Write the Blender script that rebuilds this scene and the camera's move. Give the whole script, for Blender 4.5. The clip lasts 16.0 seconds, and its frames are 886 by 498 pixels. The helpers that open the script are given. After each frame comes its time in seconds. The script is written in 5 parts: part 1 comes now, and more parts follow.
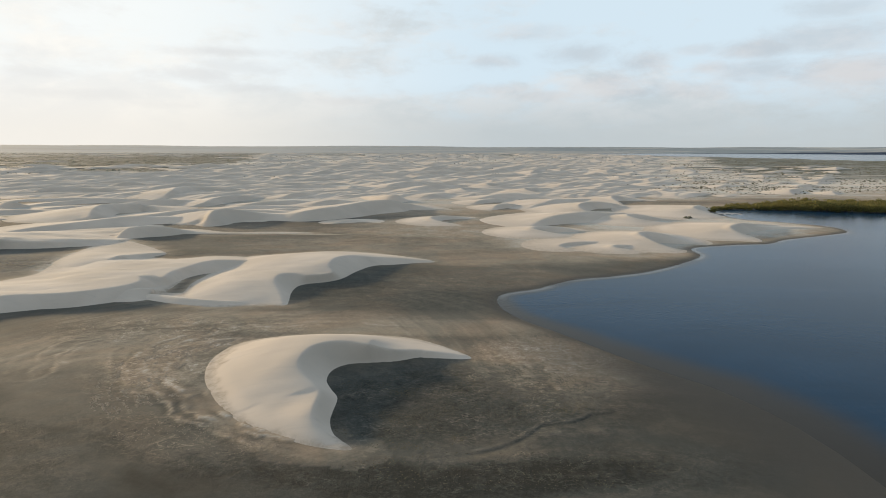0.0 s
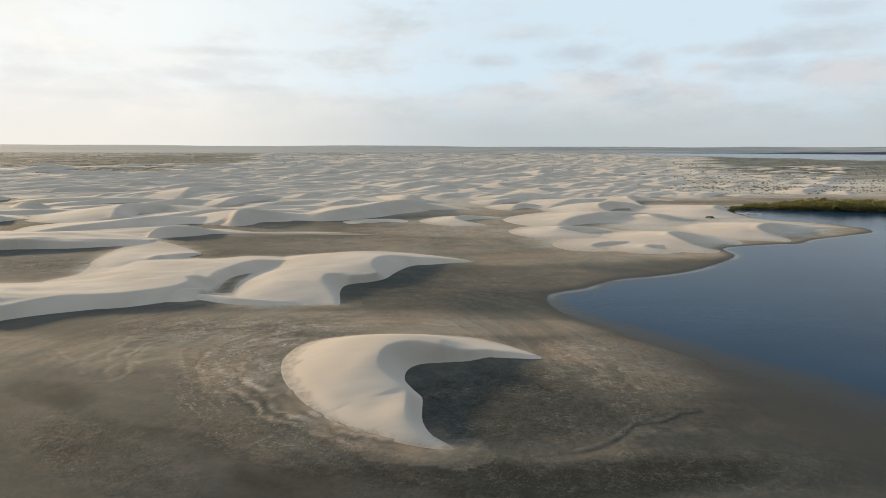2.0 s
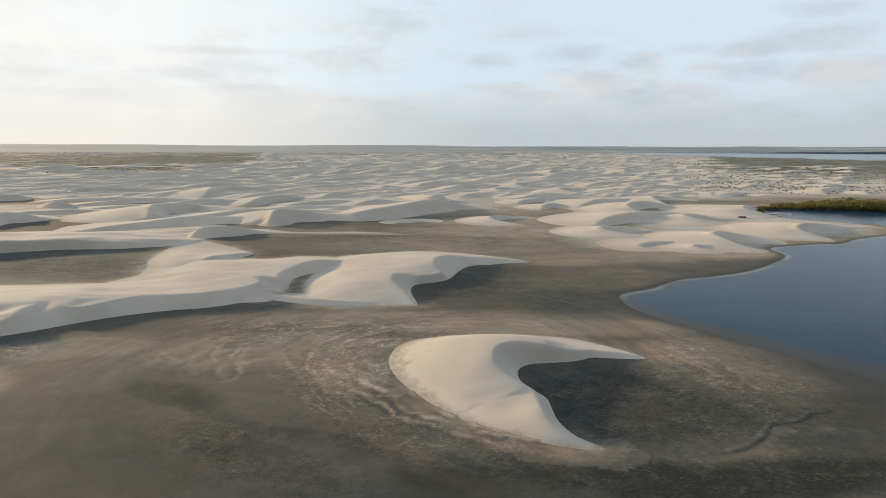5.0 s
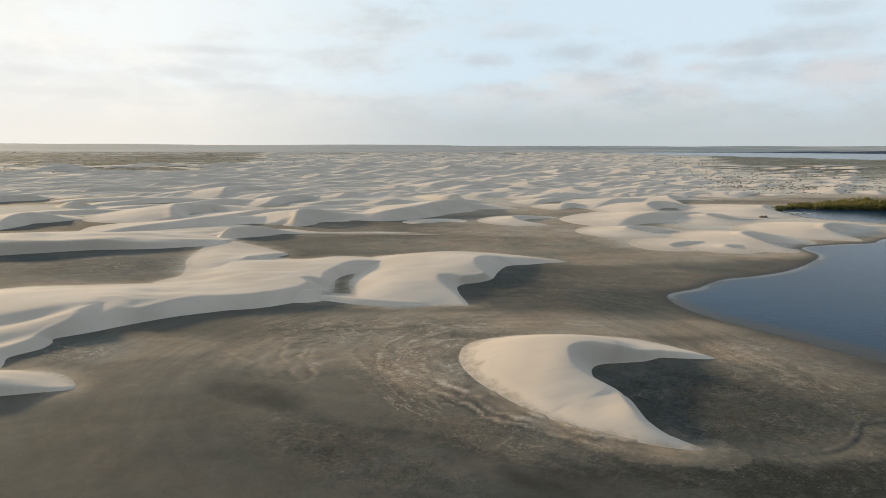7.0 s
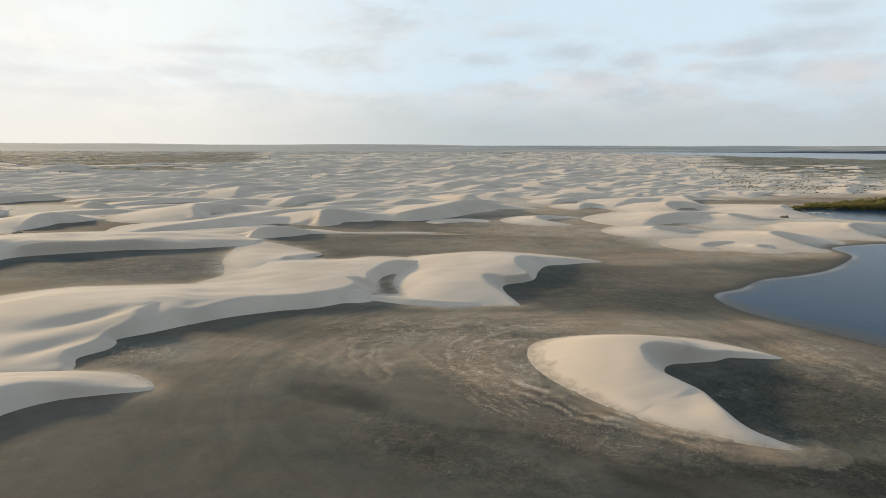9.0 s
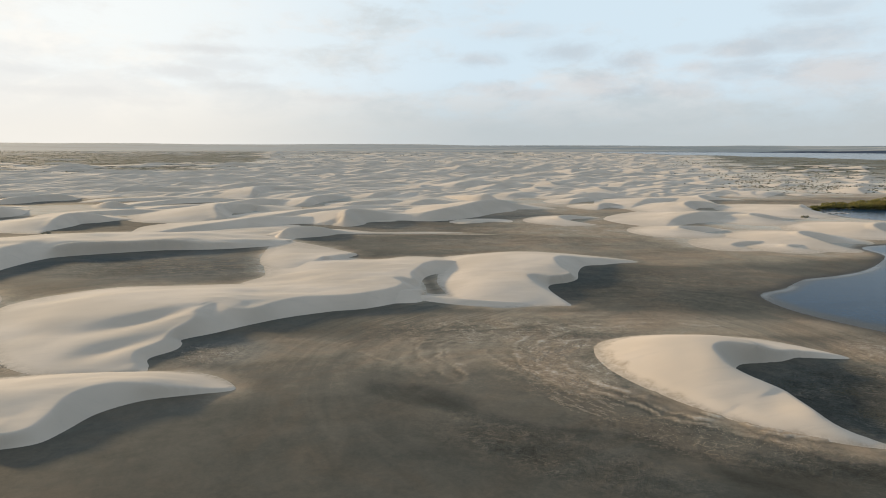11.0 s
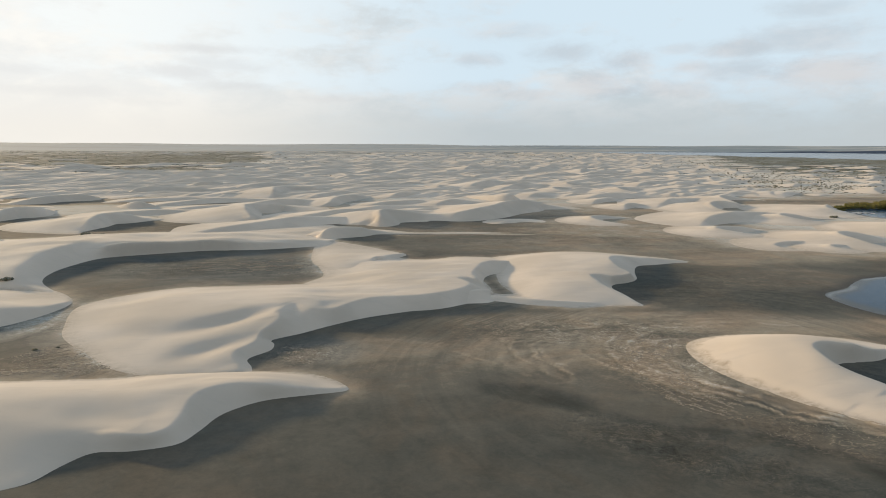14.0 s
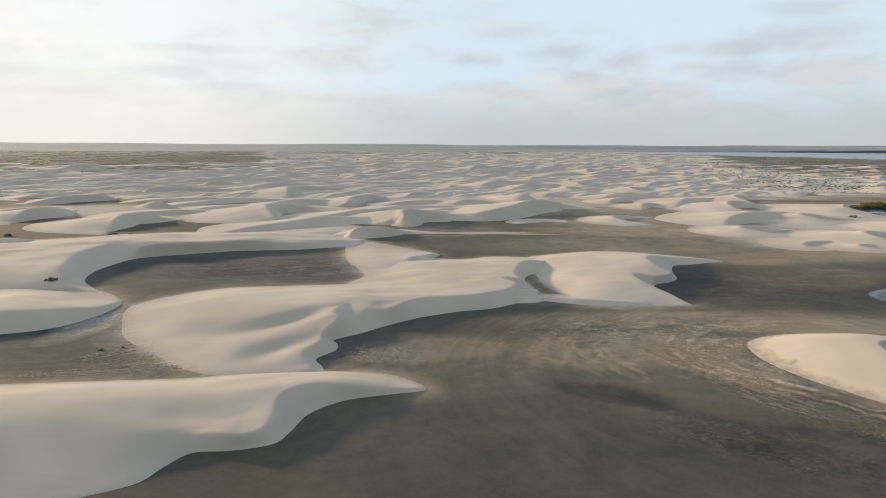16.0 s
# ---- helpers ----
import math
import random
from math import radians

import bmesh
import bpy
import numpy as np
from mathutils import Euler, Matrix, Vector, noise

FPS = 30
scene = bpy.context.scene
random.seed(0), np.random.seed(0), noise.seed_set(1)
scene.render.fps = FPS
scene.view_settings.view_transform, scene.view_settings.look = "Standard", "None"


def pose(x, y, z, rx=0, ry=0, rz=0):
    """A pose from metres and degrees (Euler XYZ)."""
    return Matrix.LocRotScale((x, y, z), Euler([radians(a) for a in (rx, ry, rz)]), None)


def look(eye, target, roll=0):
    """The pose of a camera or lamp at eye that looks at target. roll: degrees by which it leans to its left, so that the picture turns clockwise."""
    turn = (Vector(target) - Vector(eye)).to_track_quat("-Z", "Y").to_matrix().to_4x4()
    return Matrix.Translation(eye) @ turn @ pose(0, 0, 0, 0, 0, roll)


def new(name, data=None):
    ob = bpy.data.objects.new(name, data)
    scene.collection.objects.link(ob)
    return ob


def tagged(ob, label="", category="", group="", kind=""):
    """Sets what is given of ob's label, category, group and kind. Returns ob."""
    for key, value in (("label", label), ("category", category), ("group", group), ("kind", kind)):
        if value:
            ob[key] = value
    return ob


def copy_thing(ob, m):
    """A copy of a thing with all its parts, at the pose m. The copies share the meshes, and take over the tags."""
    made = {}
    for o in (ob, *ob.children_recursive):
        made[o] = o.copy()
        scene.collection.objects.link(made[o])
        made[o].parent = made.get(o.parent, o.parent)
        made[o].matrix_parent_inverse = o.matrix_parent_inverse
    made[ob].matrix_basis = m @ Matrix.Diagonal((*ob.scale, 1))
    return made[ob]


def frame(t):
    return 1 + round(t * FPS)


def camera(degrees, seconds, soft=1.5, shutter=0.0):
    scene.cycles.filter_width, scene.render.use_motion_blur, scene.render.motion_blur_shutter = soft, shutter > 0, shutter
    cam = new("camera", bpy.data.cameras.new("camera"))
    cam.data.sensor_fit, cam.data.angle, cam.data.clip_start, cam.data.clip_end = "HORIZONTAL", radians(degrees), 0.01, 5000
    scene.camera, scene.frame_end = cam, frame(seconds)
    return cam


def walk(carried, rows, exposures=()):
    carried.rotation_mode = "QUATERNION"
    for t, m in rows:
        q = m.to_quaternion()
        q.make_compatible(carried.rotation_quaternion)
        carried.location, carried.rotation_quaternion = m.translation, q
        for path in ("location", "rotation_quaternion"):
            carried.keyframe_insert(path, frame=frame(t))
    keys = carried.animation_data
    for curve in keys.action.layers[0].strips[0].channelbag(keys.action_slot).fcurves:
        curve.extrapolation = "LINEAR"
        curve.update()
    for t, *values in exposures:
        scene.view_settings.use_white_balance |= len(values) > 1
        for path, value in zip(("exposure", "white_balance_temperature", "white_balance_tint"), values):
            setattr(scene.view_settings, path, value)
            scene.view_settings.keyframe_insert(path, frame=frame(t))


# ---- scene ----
cam = camera(69.1, 16.0, soft=0.95)
METRES, EYE, TILT, LEAN, TURN = 84.0, 31.1, -9.04, -0.15, 0.0
ROWS = [
    (0.0, 0.0, 0.0, 0.0, 0.0, 0.0, 0.0),
    (0.5, -0.0339, -0.0007, 0.0002, -0.05, -0.0, 0.01),
    (1.0, -0.0638, -0.0014, 0.0004, -0.09, -0.0, 0.0),
    (1.5, -0.0981, -0.0019, 0.0005, -0.14, -0.01, 0.01),
    (2.0, -0.1276, -0.002, 0.0006, -0.17, -0.03, 0.01),
    (2.5, -0.1611, -0.0025, 0.001, -0.21, -0.03, 0.02),
    (3.0, -0.1907, -0.0024, 0.0013, -0.25, -0.04, 0.02),
    (3.5, -0.224, -0.0022, 0.0018, -0.29, -0.04, 0.03),
    (4.0, -0.2533, -0.0018, 0.002, -0.34, -0.05, 0.02),
    (6.5, -0.4127, -0.0033, 0.0037, -0.57, -0.09, 0.08),
    (7.0, -0.4423, -0.0029, 0.0043, -0.62, -0.11, 0.07),
    (7.5, -0.4761, -0.0027, 0.0047, -0.66, -0.12, 0.06),
    (8.0, -0.5056, -0.0022, 0.0051, -0.73, -0.12, 0.06),
    (8.5, -0.5392, -0.0023, 0.0054, -0.79, -0.12, 0.07),
    (9.0, -0.5689, -0.0028, 0.0058, -0.84, -0.14, 0.08),
    (11.5, -0.7259, -0.0049, 0.0075, -1.1, -0.16, 0.11),
    (12.0, -0.7541, -0.0046, 0.0074, -1.16, -0.16, 0.11),
    (12.5, -0.7843, -0.0046, 0.0075, -1.2, -0.16, 0.12),
    (13.0, -0.8146, -0.0044, 0.0073, -1.25, -0.15, 0.15),
    (13.5, -0.8453, -0.0046, 0.008, -1.3, -0.16, 0.12),
    (14.0, -0.876, -0.0047, 0.0084, -1.36, -0.16, 0.14),
    (14.5, -0.9067, -0.0045, 0.0082, -1.43, -0.16, 0.15),
    (15.0, -0.9376, -0.0047, 0.0077, -1.49, -0.17, 0.17),
    (15.5, -0.9691, -0.0051, 0.0081, -1.56, -0.18, 0.16),
    (16.0, -0.9998, -0.0063, 0.0093, -1.59, -0.18, 0.19),
]
walk(cam, [(t, pose(0, 0, EYE, TILT, LEAN, TURN) @ pose(METRES * x, METRES * y, METRES * z, 90 + pitch, roll, yaw)) for t, x, y, z, yaw, pitch, roll in ROWS])

# ---- world, sun, exposure ----
SUN_AZ, SUN_EL = radians(-55), radians(9.5)          # azimuth from straight ahead (+y) towards +x
SUN_DIR = Vector((math.sin(SUN_AZ) * math.cos(SUN_EL), math.cos(SUN_AZ) * math.cos(SUN_EL), math.sin(SUN_EL)))
sun = new("sun", bpy.data.lights.new("sun", "SUN"))
sun.data.energy, sun.data.angle, sun.data.color = 5.0, radians(3.0), (1.0, 0.742, 0.445)
sun.matrix_world = look((0, 0, 200), Vector((0, 0, 200)) - SUN_DIR)
scene.view_settings.exposure = 0.6


class Nodes:
    """Short hand for building node trees."""

    def __init__(self, tree):
        self.t = tree
        tree.nodes.clear()

    def n(self, kind, **sets):
        node = self.t.nodes.new(kind)
        for key, value in sets.items():
            if key == "op":
                node.operation = value
            elif key == "dims":
                node.noise_dimensions = value
            elif key == "blend":
                node.blend_type = value
        return node

    def put(self, sock, value):
        if hasattr(value, "is_output"):
            self.t.links.new(value, sock)
        else:
            sock.default_value = value

    def math(self, op, a, b=0.0, c=0.0, clamp=False):
        m = self.n("ShaderNodeMath", op=op)
        m.use_clamp = clamp
        for i, v in enumerate((a, b, c)):
            self.put(m.inputs[i], v)
        return m.outputs[0]

    def vmath(self, op, a, b=(0, 0, 0)):
        m = self.n("ShaderNodeVectorMath", op=op)
        self.put(m.inputs[0], a)
        if op == "SCALE":
            self.put(m.inputs[3], b)
        else:
            self.put(m.inputs[1], b)
        return m.outputs[1] if op in ("DOT_PRODUCT", "LENGTH", "DISTANCE") else m.outputs[0]

    def noise(self, vec, scale, detail=4.0, rough=0.55, warp=0.0):
        m = self.n("ShaderNodeTexNoise")
        self.put(m.inputs["Vector"], vec)
        self.put(m.inputs["Scale"], scale)
        self.put(m.inputs["Detail"], detail)
        self.put(m.inputs["Roughness"], rough)
        self.put(m.inputs["Distortion"], warp)
        return m.outputs[0]

    def step(self, v, a, b, lo=0.0, hi=1.0):
        m = self.n("ShaderNodeMapRange")
        m.interpolation_type = "SMOOTHSTEP"
        for i, x in enumerate((v, a, b, lo, hi)):
            self.put(m.inputs[i], x)
        return m.outputs[0]

    def mix(self, f, a, b, blend="MIX"):
        m = self.n("ShaderNodeMix")
        m.data_type, m.blend_type = "RGBA", blend
        self.put(m.inputs[0], f)
        self.put(m.inputs[6], (*a, 1) if isinstance(a, tuple) else a)
        self.put(m.inputs[7], (*b, 1) if isinstance(b, tuple) else b)
        return m.outputs[2]

    def xyz(self, v):
        m = self.n("ShaderNodeSeparateXYZ")
        self.put(m.inputs[0], v)
        return m.outputs

    def vec(self, x, y, z):
        m = self.n("ShaderNodeCombineXYZ")
        for i, v in enumerate((x, y, z)):
            self.put(m.inputs[i], v)
        return m.outputs[0]

    def attr(self, name):
        m = self.n("ShaderNodeAttribute")
        m.attribute_name = name
        return m.outputs["Fac"]


CLOUDS = [(0.073, 0.125, 0.044, 0.0114, 0.65), (0.201, 0.135, 0.058, 0.0149, 0.65), (0.126, 0.163, 0.061, 0.0123, 0.39), (0.294, 0.119, 0.042, 0.0158, 0.78), (0.381, 0.109, 0.035, 0.0105, 0.72), (0.44, 0.13, 0.056, 0.0132, 0.78), (0.365, 0.134, 0.033, 0.0079, 0.45), (0.526, 0.094, 0.11, 0.0263, 0.9), (0.534, 0.175, 0.054, 0.0123, 0.52), (0.513, 0.133, 0.088, 0.0123, 0.52), (0.422, 0.093, 0.026, 0.0079, 0.52), (0.272, 0.079, 0.075, 0.0105, 0.78), (0.149, 0.075, 0.061, 0.0088, 0.59), (-0.315, 0.132, 0.088, 0.0079, 0.66), (-0.358, 0.101, 0.058, 0.0105, 0.72), (-0.275, 0.083, 0.053, 0.0061, 0.5), (-0.498, 0.068, 0.079, 0.0079, 0.55), (-0.157, 0.066, 0.066, 0.0088, 0.55), (-0.401, 0.057, 0.053, 0.007, 0.44), (-0.534, 0.094, 0.061, 0.007, 0.39),
          (0.245, 0.090, 0.065, 0.015, 0.75), (0.345, 0.080, 0.10, 0.012, 0.6), (0.45, 0.102, 0.09, 0.018, 0.65), (0.53, 0.138, 0.09, 0.022, 0.65), (0.10, 0.085, 0.06, 0.009, 0.5), (-0.30, 0.112, 0.07, 0.012, 0.5)]


def build_world():
    world = bpy.data.worlds.new("sky")
    scene.world = world
    world.use_nodes = True
    k = Nodes(world.node_tree)
    sky = k.n("ShaderNodeTexSky")
    sky.sky_type, sky.sun_disc = "NISHITA", False
    sky.sun_elevation, sky.sun_rotation = SUN_EL, SUN_AZ
    sky.dust_density, sky.ozone_density = 1.5, 2.0
    way = k.n("ShaderNodeTexCoord").outputs["Generated"]
    x, y, z = k.xyz(way)
    az = k.math("ARCTAN2", x, y)
    up = k.math("MAXIMUM", z, 0.0)
    nishita = k.mix(0.68, k.vmath("SCALE", sky.outputs[0], 0.11), (0.50, 0.573, 0.665))
    off = k.math("SUBTRACT", az, SUN_AZ)
    toward = k.math("COSINE", off)                                     # 1 under the sun, -1 opposite
    near_sun = k.step(az, 0.12, -0.50)
    near_sun = k.math("MULTIPLY", near_sun, k.step(toward, -0.1, 0.5))
    # thin bright veil low down, deeper blue higher up and away from the sun
    veil = k.mix(near_sun, (0.665, 0.80, 0.895), (0.94, 0.97, 0.96))
    clear = k.mix(k.step(up, 0.30, 0.85), veil, nishita)
    # deepest blue a quarter turn from the sun
    quarter = k.math("MULTIPLY", k.step(k.math("ABSOLUTE", toward), 0.75, 0.2), k.step(up, 0.20, 0.46))
    clear = k.mix(k.math("MULTIPLY", quarter, 0.60), clear, (0.34, 0.52, 0.76))
    # streaks and puffs of cloud, flattened as they are when seen from the side
    place = k.vec(k.math("MULTIPLY", az, 2.6), k.math("MULTIPLY", up, 11.0), 1.3)
    heap = k.vec(k.math("MULTIPLY", az, 6.0), k.math("MULTIPLY", up, 14.0), 2.2)
    big = k.noise(place, 1.1, 6.0, 0.58, 0.25)
    puff = k.noise(heap, 1.7, 7.0, 0.62, 0.15)
    cover = k.math("ADD", k.math("MULTIPLY", big, 0.5), k.math("MULTIPLY", puff, 0.5))
    cover = k.math("ADD", cover, k.math("MULTIPLY", near_sun, 0.08))
    cover = k.math("ADD", cover, k.math("MULTIPLY", k.step(up, 0.105, 0.045), 0.17))
    cover = k.math("SUBTRACT", cover, k.math("MULTIPLY", k.step(up, 0.25, 0.6), 0.10))
    amount = k.step(cover, 0.50, 0.66)
    shade = k.step(k.noise(heap, 1.2, 6.0, 0.62, 0.2), 0.36, 0.64)
    grey = k.mix(shade, (0.74, 0.76, 0.77), (0.56, 0.62, 0.65))
    warm = k.mix(shade, (1.0, 0.97, 0.91), (0.86, 0.86, 0.84))
    cloud = k.mix(near_sun, grey, warm)
    full = k.mix(k.math("MULTIPLY", amount, 0.80), clear, cloud)
    # the clouds that stand out, each a ragged flat patch: azimuth, height, half width, half height, density
    ragged = k.math("MULTIPLY", k.math("SUBTRACT", k.noise(k.vmath("MULTIPLY", heap, (1.0, 1.0, 1.0)), 1.9, 7.0, 0.66, 0.25), 0.5), 2.6)
    patch = 0.0
    for a, e, w, h, dens in CLOUDS:
        u = k.math("DIVIDE", k.math("SUBTRACT", az, a), w)
        v = k.math("DIVIDE", k.math("SUBTRACT", up, e), h)
        r = k.math("SQRT", k.math("ADD", k.math("MULTIPLY", u, u), k.math("MULTIPLY", v, v)))
        r = k.math("ADD", r, ragged)
        patch = k.math("MAXIMUM", patch, k.step(r, 1.45, 0.15, 0.0, dens))
    base = k.mix(near_sun, k.mix(shade, (0.69, 0.69, 0.70), (0.53, 0.585, 0.635)), (0.78, 0.785, 0.78))
    full = k.mix(patch, full, base)
    haze = k.mix(near_sun, (0.53, 0.58, 0.60), (0.91, 0.87, 0.80))
    full = k.mix(k.math("MULTIPLY", k.step(up, 0.10, 0.01), 0.85), full, haze)
    # the sky opposite the low sun is dimmer
    full = k.mix(k.step(toward, 0.1, -0.9), full, k.mix(0.8, full, (0.35, 0.41, 0.46)))
    back = k.n("ShaderNodeBackground")
    k.put(back.inputs[0], full)
    back.inputs[1].default_value = 0.66
    out = k.n("ShaderNodeOutputWorld")
    k.put(out.inputs[0], back.outputs[0])


build_world()


# ---- materials ----
def material(name):
    m = bpy.data.materials.new(name)
    m.use_nodes = True
    k = Nodes(m.node_tree)
    bsdf = k.n("ShaderNodeBsdfPrincipled")
    out = k.n("ShaderNodeOutputMaterial")
    m.node_tree.links.new(bsdf.outputs[0], out.inputs[0])
    return m, k, bsdf


def bump(k, bsdf, height, strength, distance):
    b = k.n("ShaderNodeBump")
    b.inputs["Strength"].default_value = strength
    b.inputs["Distance"].default_value = distance
    k.put(b.inputs["Height"], height)
    k.put(bsdf.inputs["Normal"], b.outputs[0])


def dune_sand():
    """Dry wind-blown sand: pale, fine-grained, faint streaks along the wind and soft ripples."""
    m, k, bsdf = material("dune_sand")
    p = k.n("ShaderNodeNewGeometry").outputs["Position"]
    large = k.noise(p, 0.05, 4.0, 0.5, 0.4)
    streak = k.noise(k.vmath("MULTIPLY", p, (0.25, 1.3, 1.0)), 0.6, 5.0, 0.6, 0.3)
    grain = k.noise(p, 9.0, 3.0, 0.7)
    c = k.mix(k.step(large, 0.35, 0.68), (0.535, 0.466, 0.386), (0.630, 0.551, 0.463))
    c = k.mix(k.math("MULTIPLY", k.step(streak, 0.5, 0.75), 0.30), c, (0.46, 0.415, 0.36))
    c = k.mix(k.math("MULTIPLY", k.step(grain, 0.45, 0.7), 0.18), c, (0.62, 0.57, 0.505))
    # a thin veil of sand over the damp flat at the windward foot
    bare = k.math("MULTIPLY", k.attr("thin"), k.step(k.noise(p, 0.8, 6.0, 0.7, 0.6), 0.25, 0.75))
    c = k.mix(bare, c, (0.34, 0.290, 0.228))
    k.put(bsdf.inputs["Base Color"], c)
    bsdf.inputs["Roughness"].default_value = 0.95
    bsdf.inputs["Diffuse Roughness"].default_value = 0.4
    bsdf.inputs["Specular IOR Level"].default_value = 0.15
    ripple = k.noise(k.vmath("MULTIPLY", p, (1.0, 0.3, 1.0)), 2.2, 3.0, 0.6, 0.6)
    bump(k, bsdf, k.math("ADD", ripple, k.math("MULTIPLY", grain, 0.3)), 0.12, 0.08)
    return m


def flat_sand():
    """Interdune flat: damp grey hollows, tan wind-swept streaks, crumbly crust, pale drifts and painted-in shade on one
    scale of tone; haze is mixed in far off.
    """
    m, k, bsdf = material("flat_sand")
    p = k.n("ShaderNodeNewGeometry").outputs["Position"]
    tone, veg, wet, silt = k.attr("tone"), k.attr("veg"), k.attr("wet"), k.attr("silt")
    across, length, rough, swept = k.attr("across"), k.attr("length"), k.attr("rough"), k.attr("swept")
    flow = k.vec(across, k.math("MULTIPLY", length, 0.22), 0.0)
    broad = k.noise(k.vec(across, k.math("MULTIPLY", length, 0.55), 0.0), 0.14, 5.0, 0.60, 0.9)
    streak = k.noise(flow, 0.62, 6.0, 0.62, 0.6)
    thin = k.noise(k.vec(across, k.math("MULTIPLY", length, 0.35), 4.0), 2.1, 4.0, 0.62, 0.5)
    patch = k.noise(p, 0.05, 6.0, 0.62, 1.0)
    mottle = k.noise(p, 0.55, 6.0, 0.70, 0.8)
    crumb = k.noise(p, 2.1, 5.0, 0.72, 0.5)
    fine = k.noise(p, 7.0, 3.0, 0.7)

    def add(v, tex, amount):
        return k.math("ADD", v, k.math("MULTIPLY", k.math("SUBTRACT", tex, 0.5), amount))
    v = add(tone, broad, k.math("ADD", 0.28, k.math("MULTIPLY", swept, 0.30)))
    v = add(v, patch, 0.34)
    v = add(v, streak, k.math("ADD", 0.015, k.math("MULTIPLY", swept, 0.07)))
    v = add(v, thin, k.math("ADD", 0.02, k.math("MULTIPLY", swept, 0.02)))
    v = add(v, mottle, k.math("ADD", 0.20, k.math("MULTIPLY", rough, 0.46)))
    v = add(v, crumb, k.math("ADD", 0.15, k.math("MULTIPLY", rough, 0.40)))
    v = add(v, fine, k.math("ADD", 0.05, k.math("MULTIPLY", rough, 0.12)))
    # thin curved lips of old, cut-off sand layers
    phase = k.math("ADD", k.math("MULTIPLY", across, 2.2), k.math("MULTIPLY", k.noise(p, 0.07, 3.0, 0.5, 0.5), 12.0))
    lip = k.step(k.math("SINE", phase), -0.3, 0.95)
    lip = k.math("MULTIPLY", lip, k.step(k.noise(p, 0.10, 4.0, 0.6, 0.5), 0.36, 0.62))
    lip = k.math("MULTIPLY", lip, k.step(crumb, 0.10, 0.55))
    vein = k.step(k.math("ABSOLUTE", k.math("SUBTRACT", k.noise(k.vmath("MULTIPLY", p, (0.6, 1.0, 1.0)), 0.8, 5.0, 0.55, 0.9), 0.5)), 0.028, 0.004)
    vein = k.math("MULTIPLY", vein, k.math("MULTIPLY", rough, k.step(k.noise(p, 0.2, 3.0, 0.5), 0.42, 0.6)))
    v = k.math("ADD", v, k.math("MULTIPLY", vein, 0.26))
    lip = k.math("MULTIPLY", lip, swept)
    v = k.math("ADD", v, k.math("MULTIPLY", lip, 0.12))
    ramp = k.n("ShaderNodeValToRGB")
    k.put(ramp.inputs[0], v)
    e = ramp.color_ramp.elements
    e[0].position, e[0].color = 0.0, (0.028, 0.029, 0.024, 1)
    e[1].position, e[1].color = 1.0, (0.56, 0.51, 0.445, 1)
    for at, c in ((0.22, (0.070, 0.069, 0.059)), (0.45, (0.145, 0.1265, 0.101)), (0.66, (0.300, 0.245, 0.183)), (0.86, (0.46, 0.414, 0.355))):
        x = e.new(at)
        x.color = (*c, 1)
    warmth = k.step(k.noise(p, 0.045, 5.0, 0.65, 1.2), 0.38, 0.64)
    c = k.mix(1.0, ramp.outputs[0], k.mix(warmth, (0.93, 1.0, 1.03), (1.03, 1.0, 0.96)), "MULTIPLY")
    c = k.mix(1.0, c, k.mix(k.attr("cool"), (1.0, 1.0, 1.0), (1.0, 1.14, 1.30)), "MULTIPLY")
    green = k.mix(k.step(k.noise(p, 0.02, 5.0, 0.65, 0.8), 0.4, 0.62), (0.118, 0.126, 0.102), (0.215, 0.220, 0.195))
    level = k.math("ADD", veg, k.math("MULTIPLY", k.math("SUBTRACT", k.noise(k.vmath("MULTIPLY", p, (0.5, 1.0, 1.0)), 0.012, 7.0, 0.72, 1.0), 0.5), 0.7))
    c = k.mix(k.step(level, 0.38, 0.62), c, green)
    # distance haze painted into the colour, over paler bars of far land
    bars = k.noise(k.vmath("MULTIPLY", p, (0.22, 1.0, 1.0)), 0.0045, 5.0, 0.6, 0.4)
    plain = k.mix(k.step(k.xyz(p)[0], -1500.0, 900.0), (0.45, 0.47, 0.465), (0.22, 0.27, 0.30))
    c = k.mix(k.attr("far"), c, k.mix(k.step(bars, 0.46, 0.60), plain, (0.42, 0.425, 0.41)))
    c = k.mix(wet, c, (0.050, 0.047, 0.039))
    c = k.mix(silt, c, (0.009, 0.027, 0.062))
    k.put(bsdf.inputs["Base Color"], c)
    k.put(bsdf.inputs["Roughness"], k.math("SUBTRACT", 0.93, k.math("MULTIPLY", wet, 0.30)))
    bsdf.inputs["Diffuse Roughness"].default_value = 0.4
    bsdf.inputs["Specular IOR Level"].default_value = 0.15
    relief = k.math("ADD", k.math("MULTIPLY", mottle, 1.2), k.math("ADD", k.math("MULTIPLY", crumb, 0.7), k.math("MULTIPLY", fine, 0.25)))
    relief = k.math("MULTIPLY", relief, k.math("ADD", 0.15, k.math("MULTIPLY", rough, 1.5)))
    bump(k, bsdf, k.math("ADD", relief, k.math("ADD", k.math("MULTIPLY", streak, 0.10), k.math("MULTIPLY", lip, 0.25))), 0.6, 0.22)
    return m


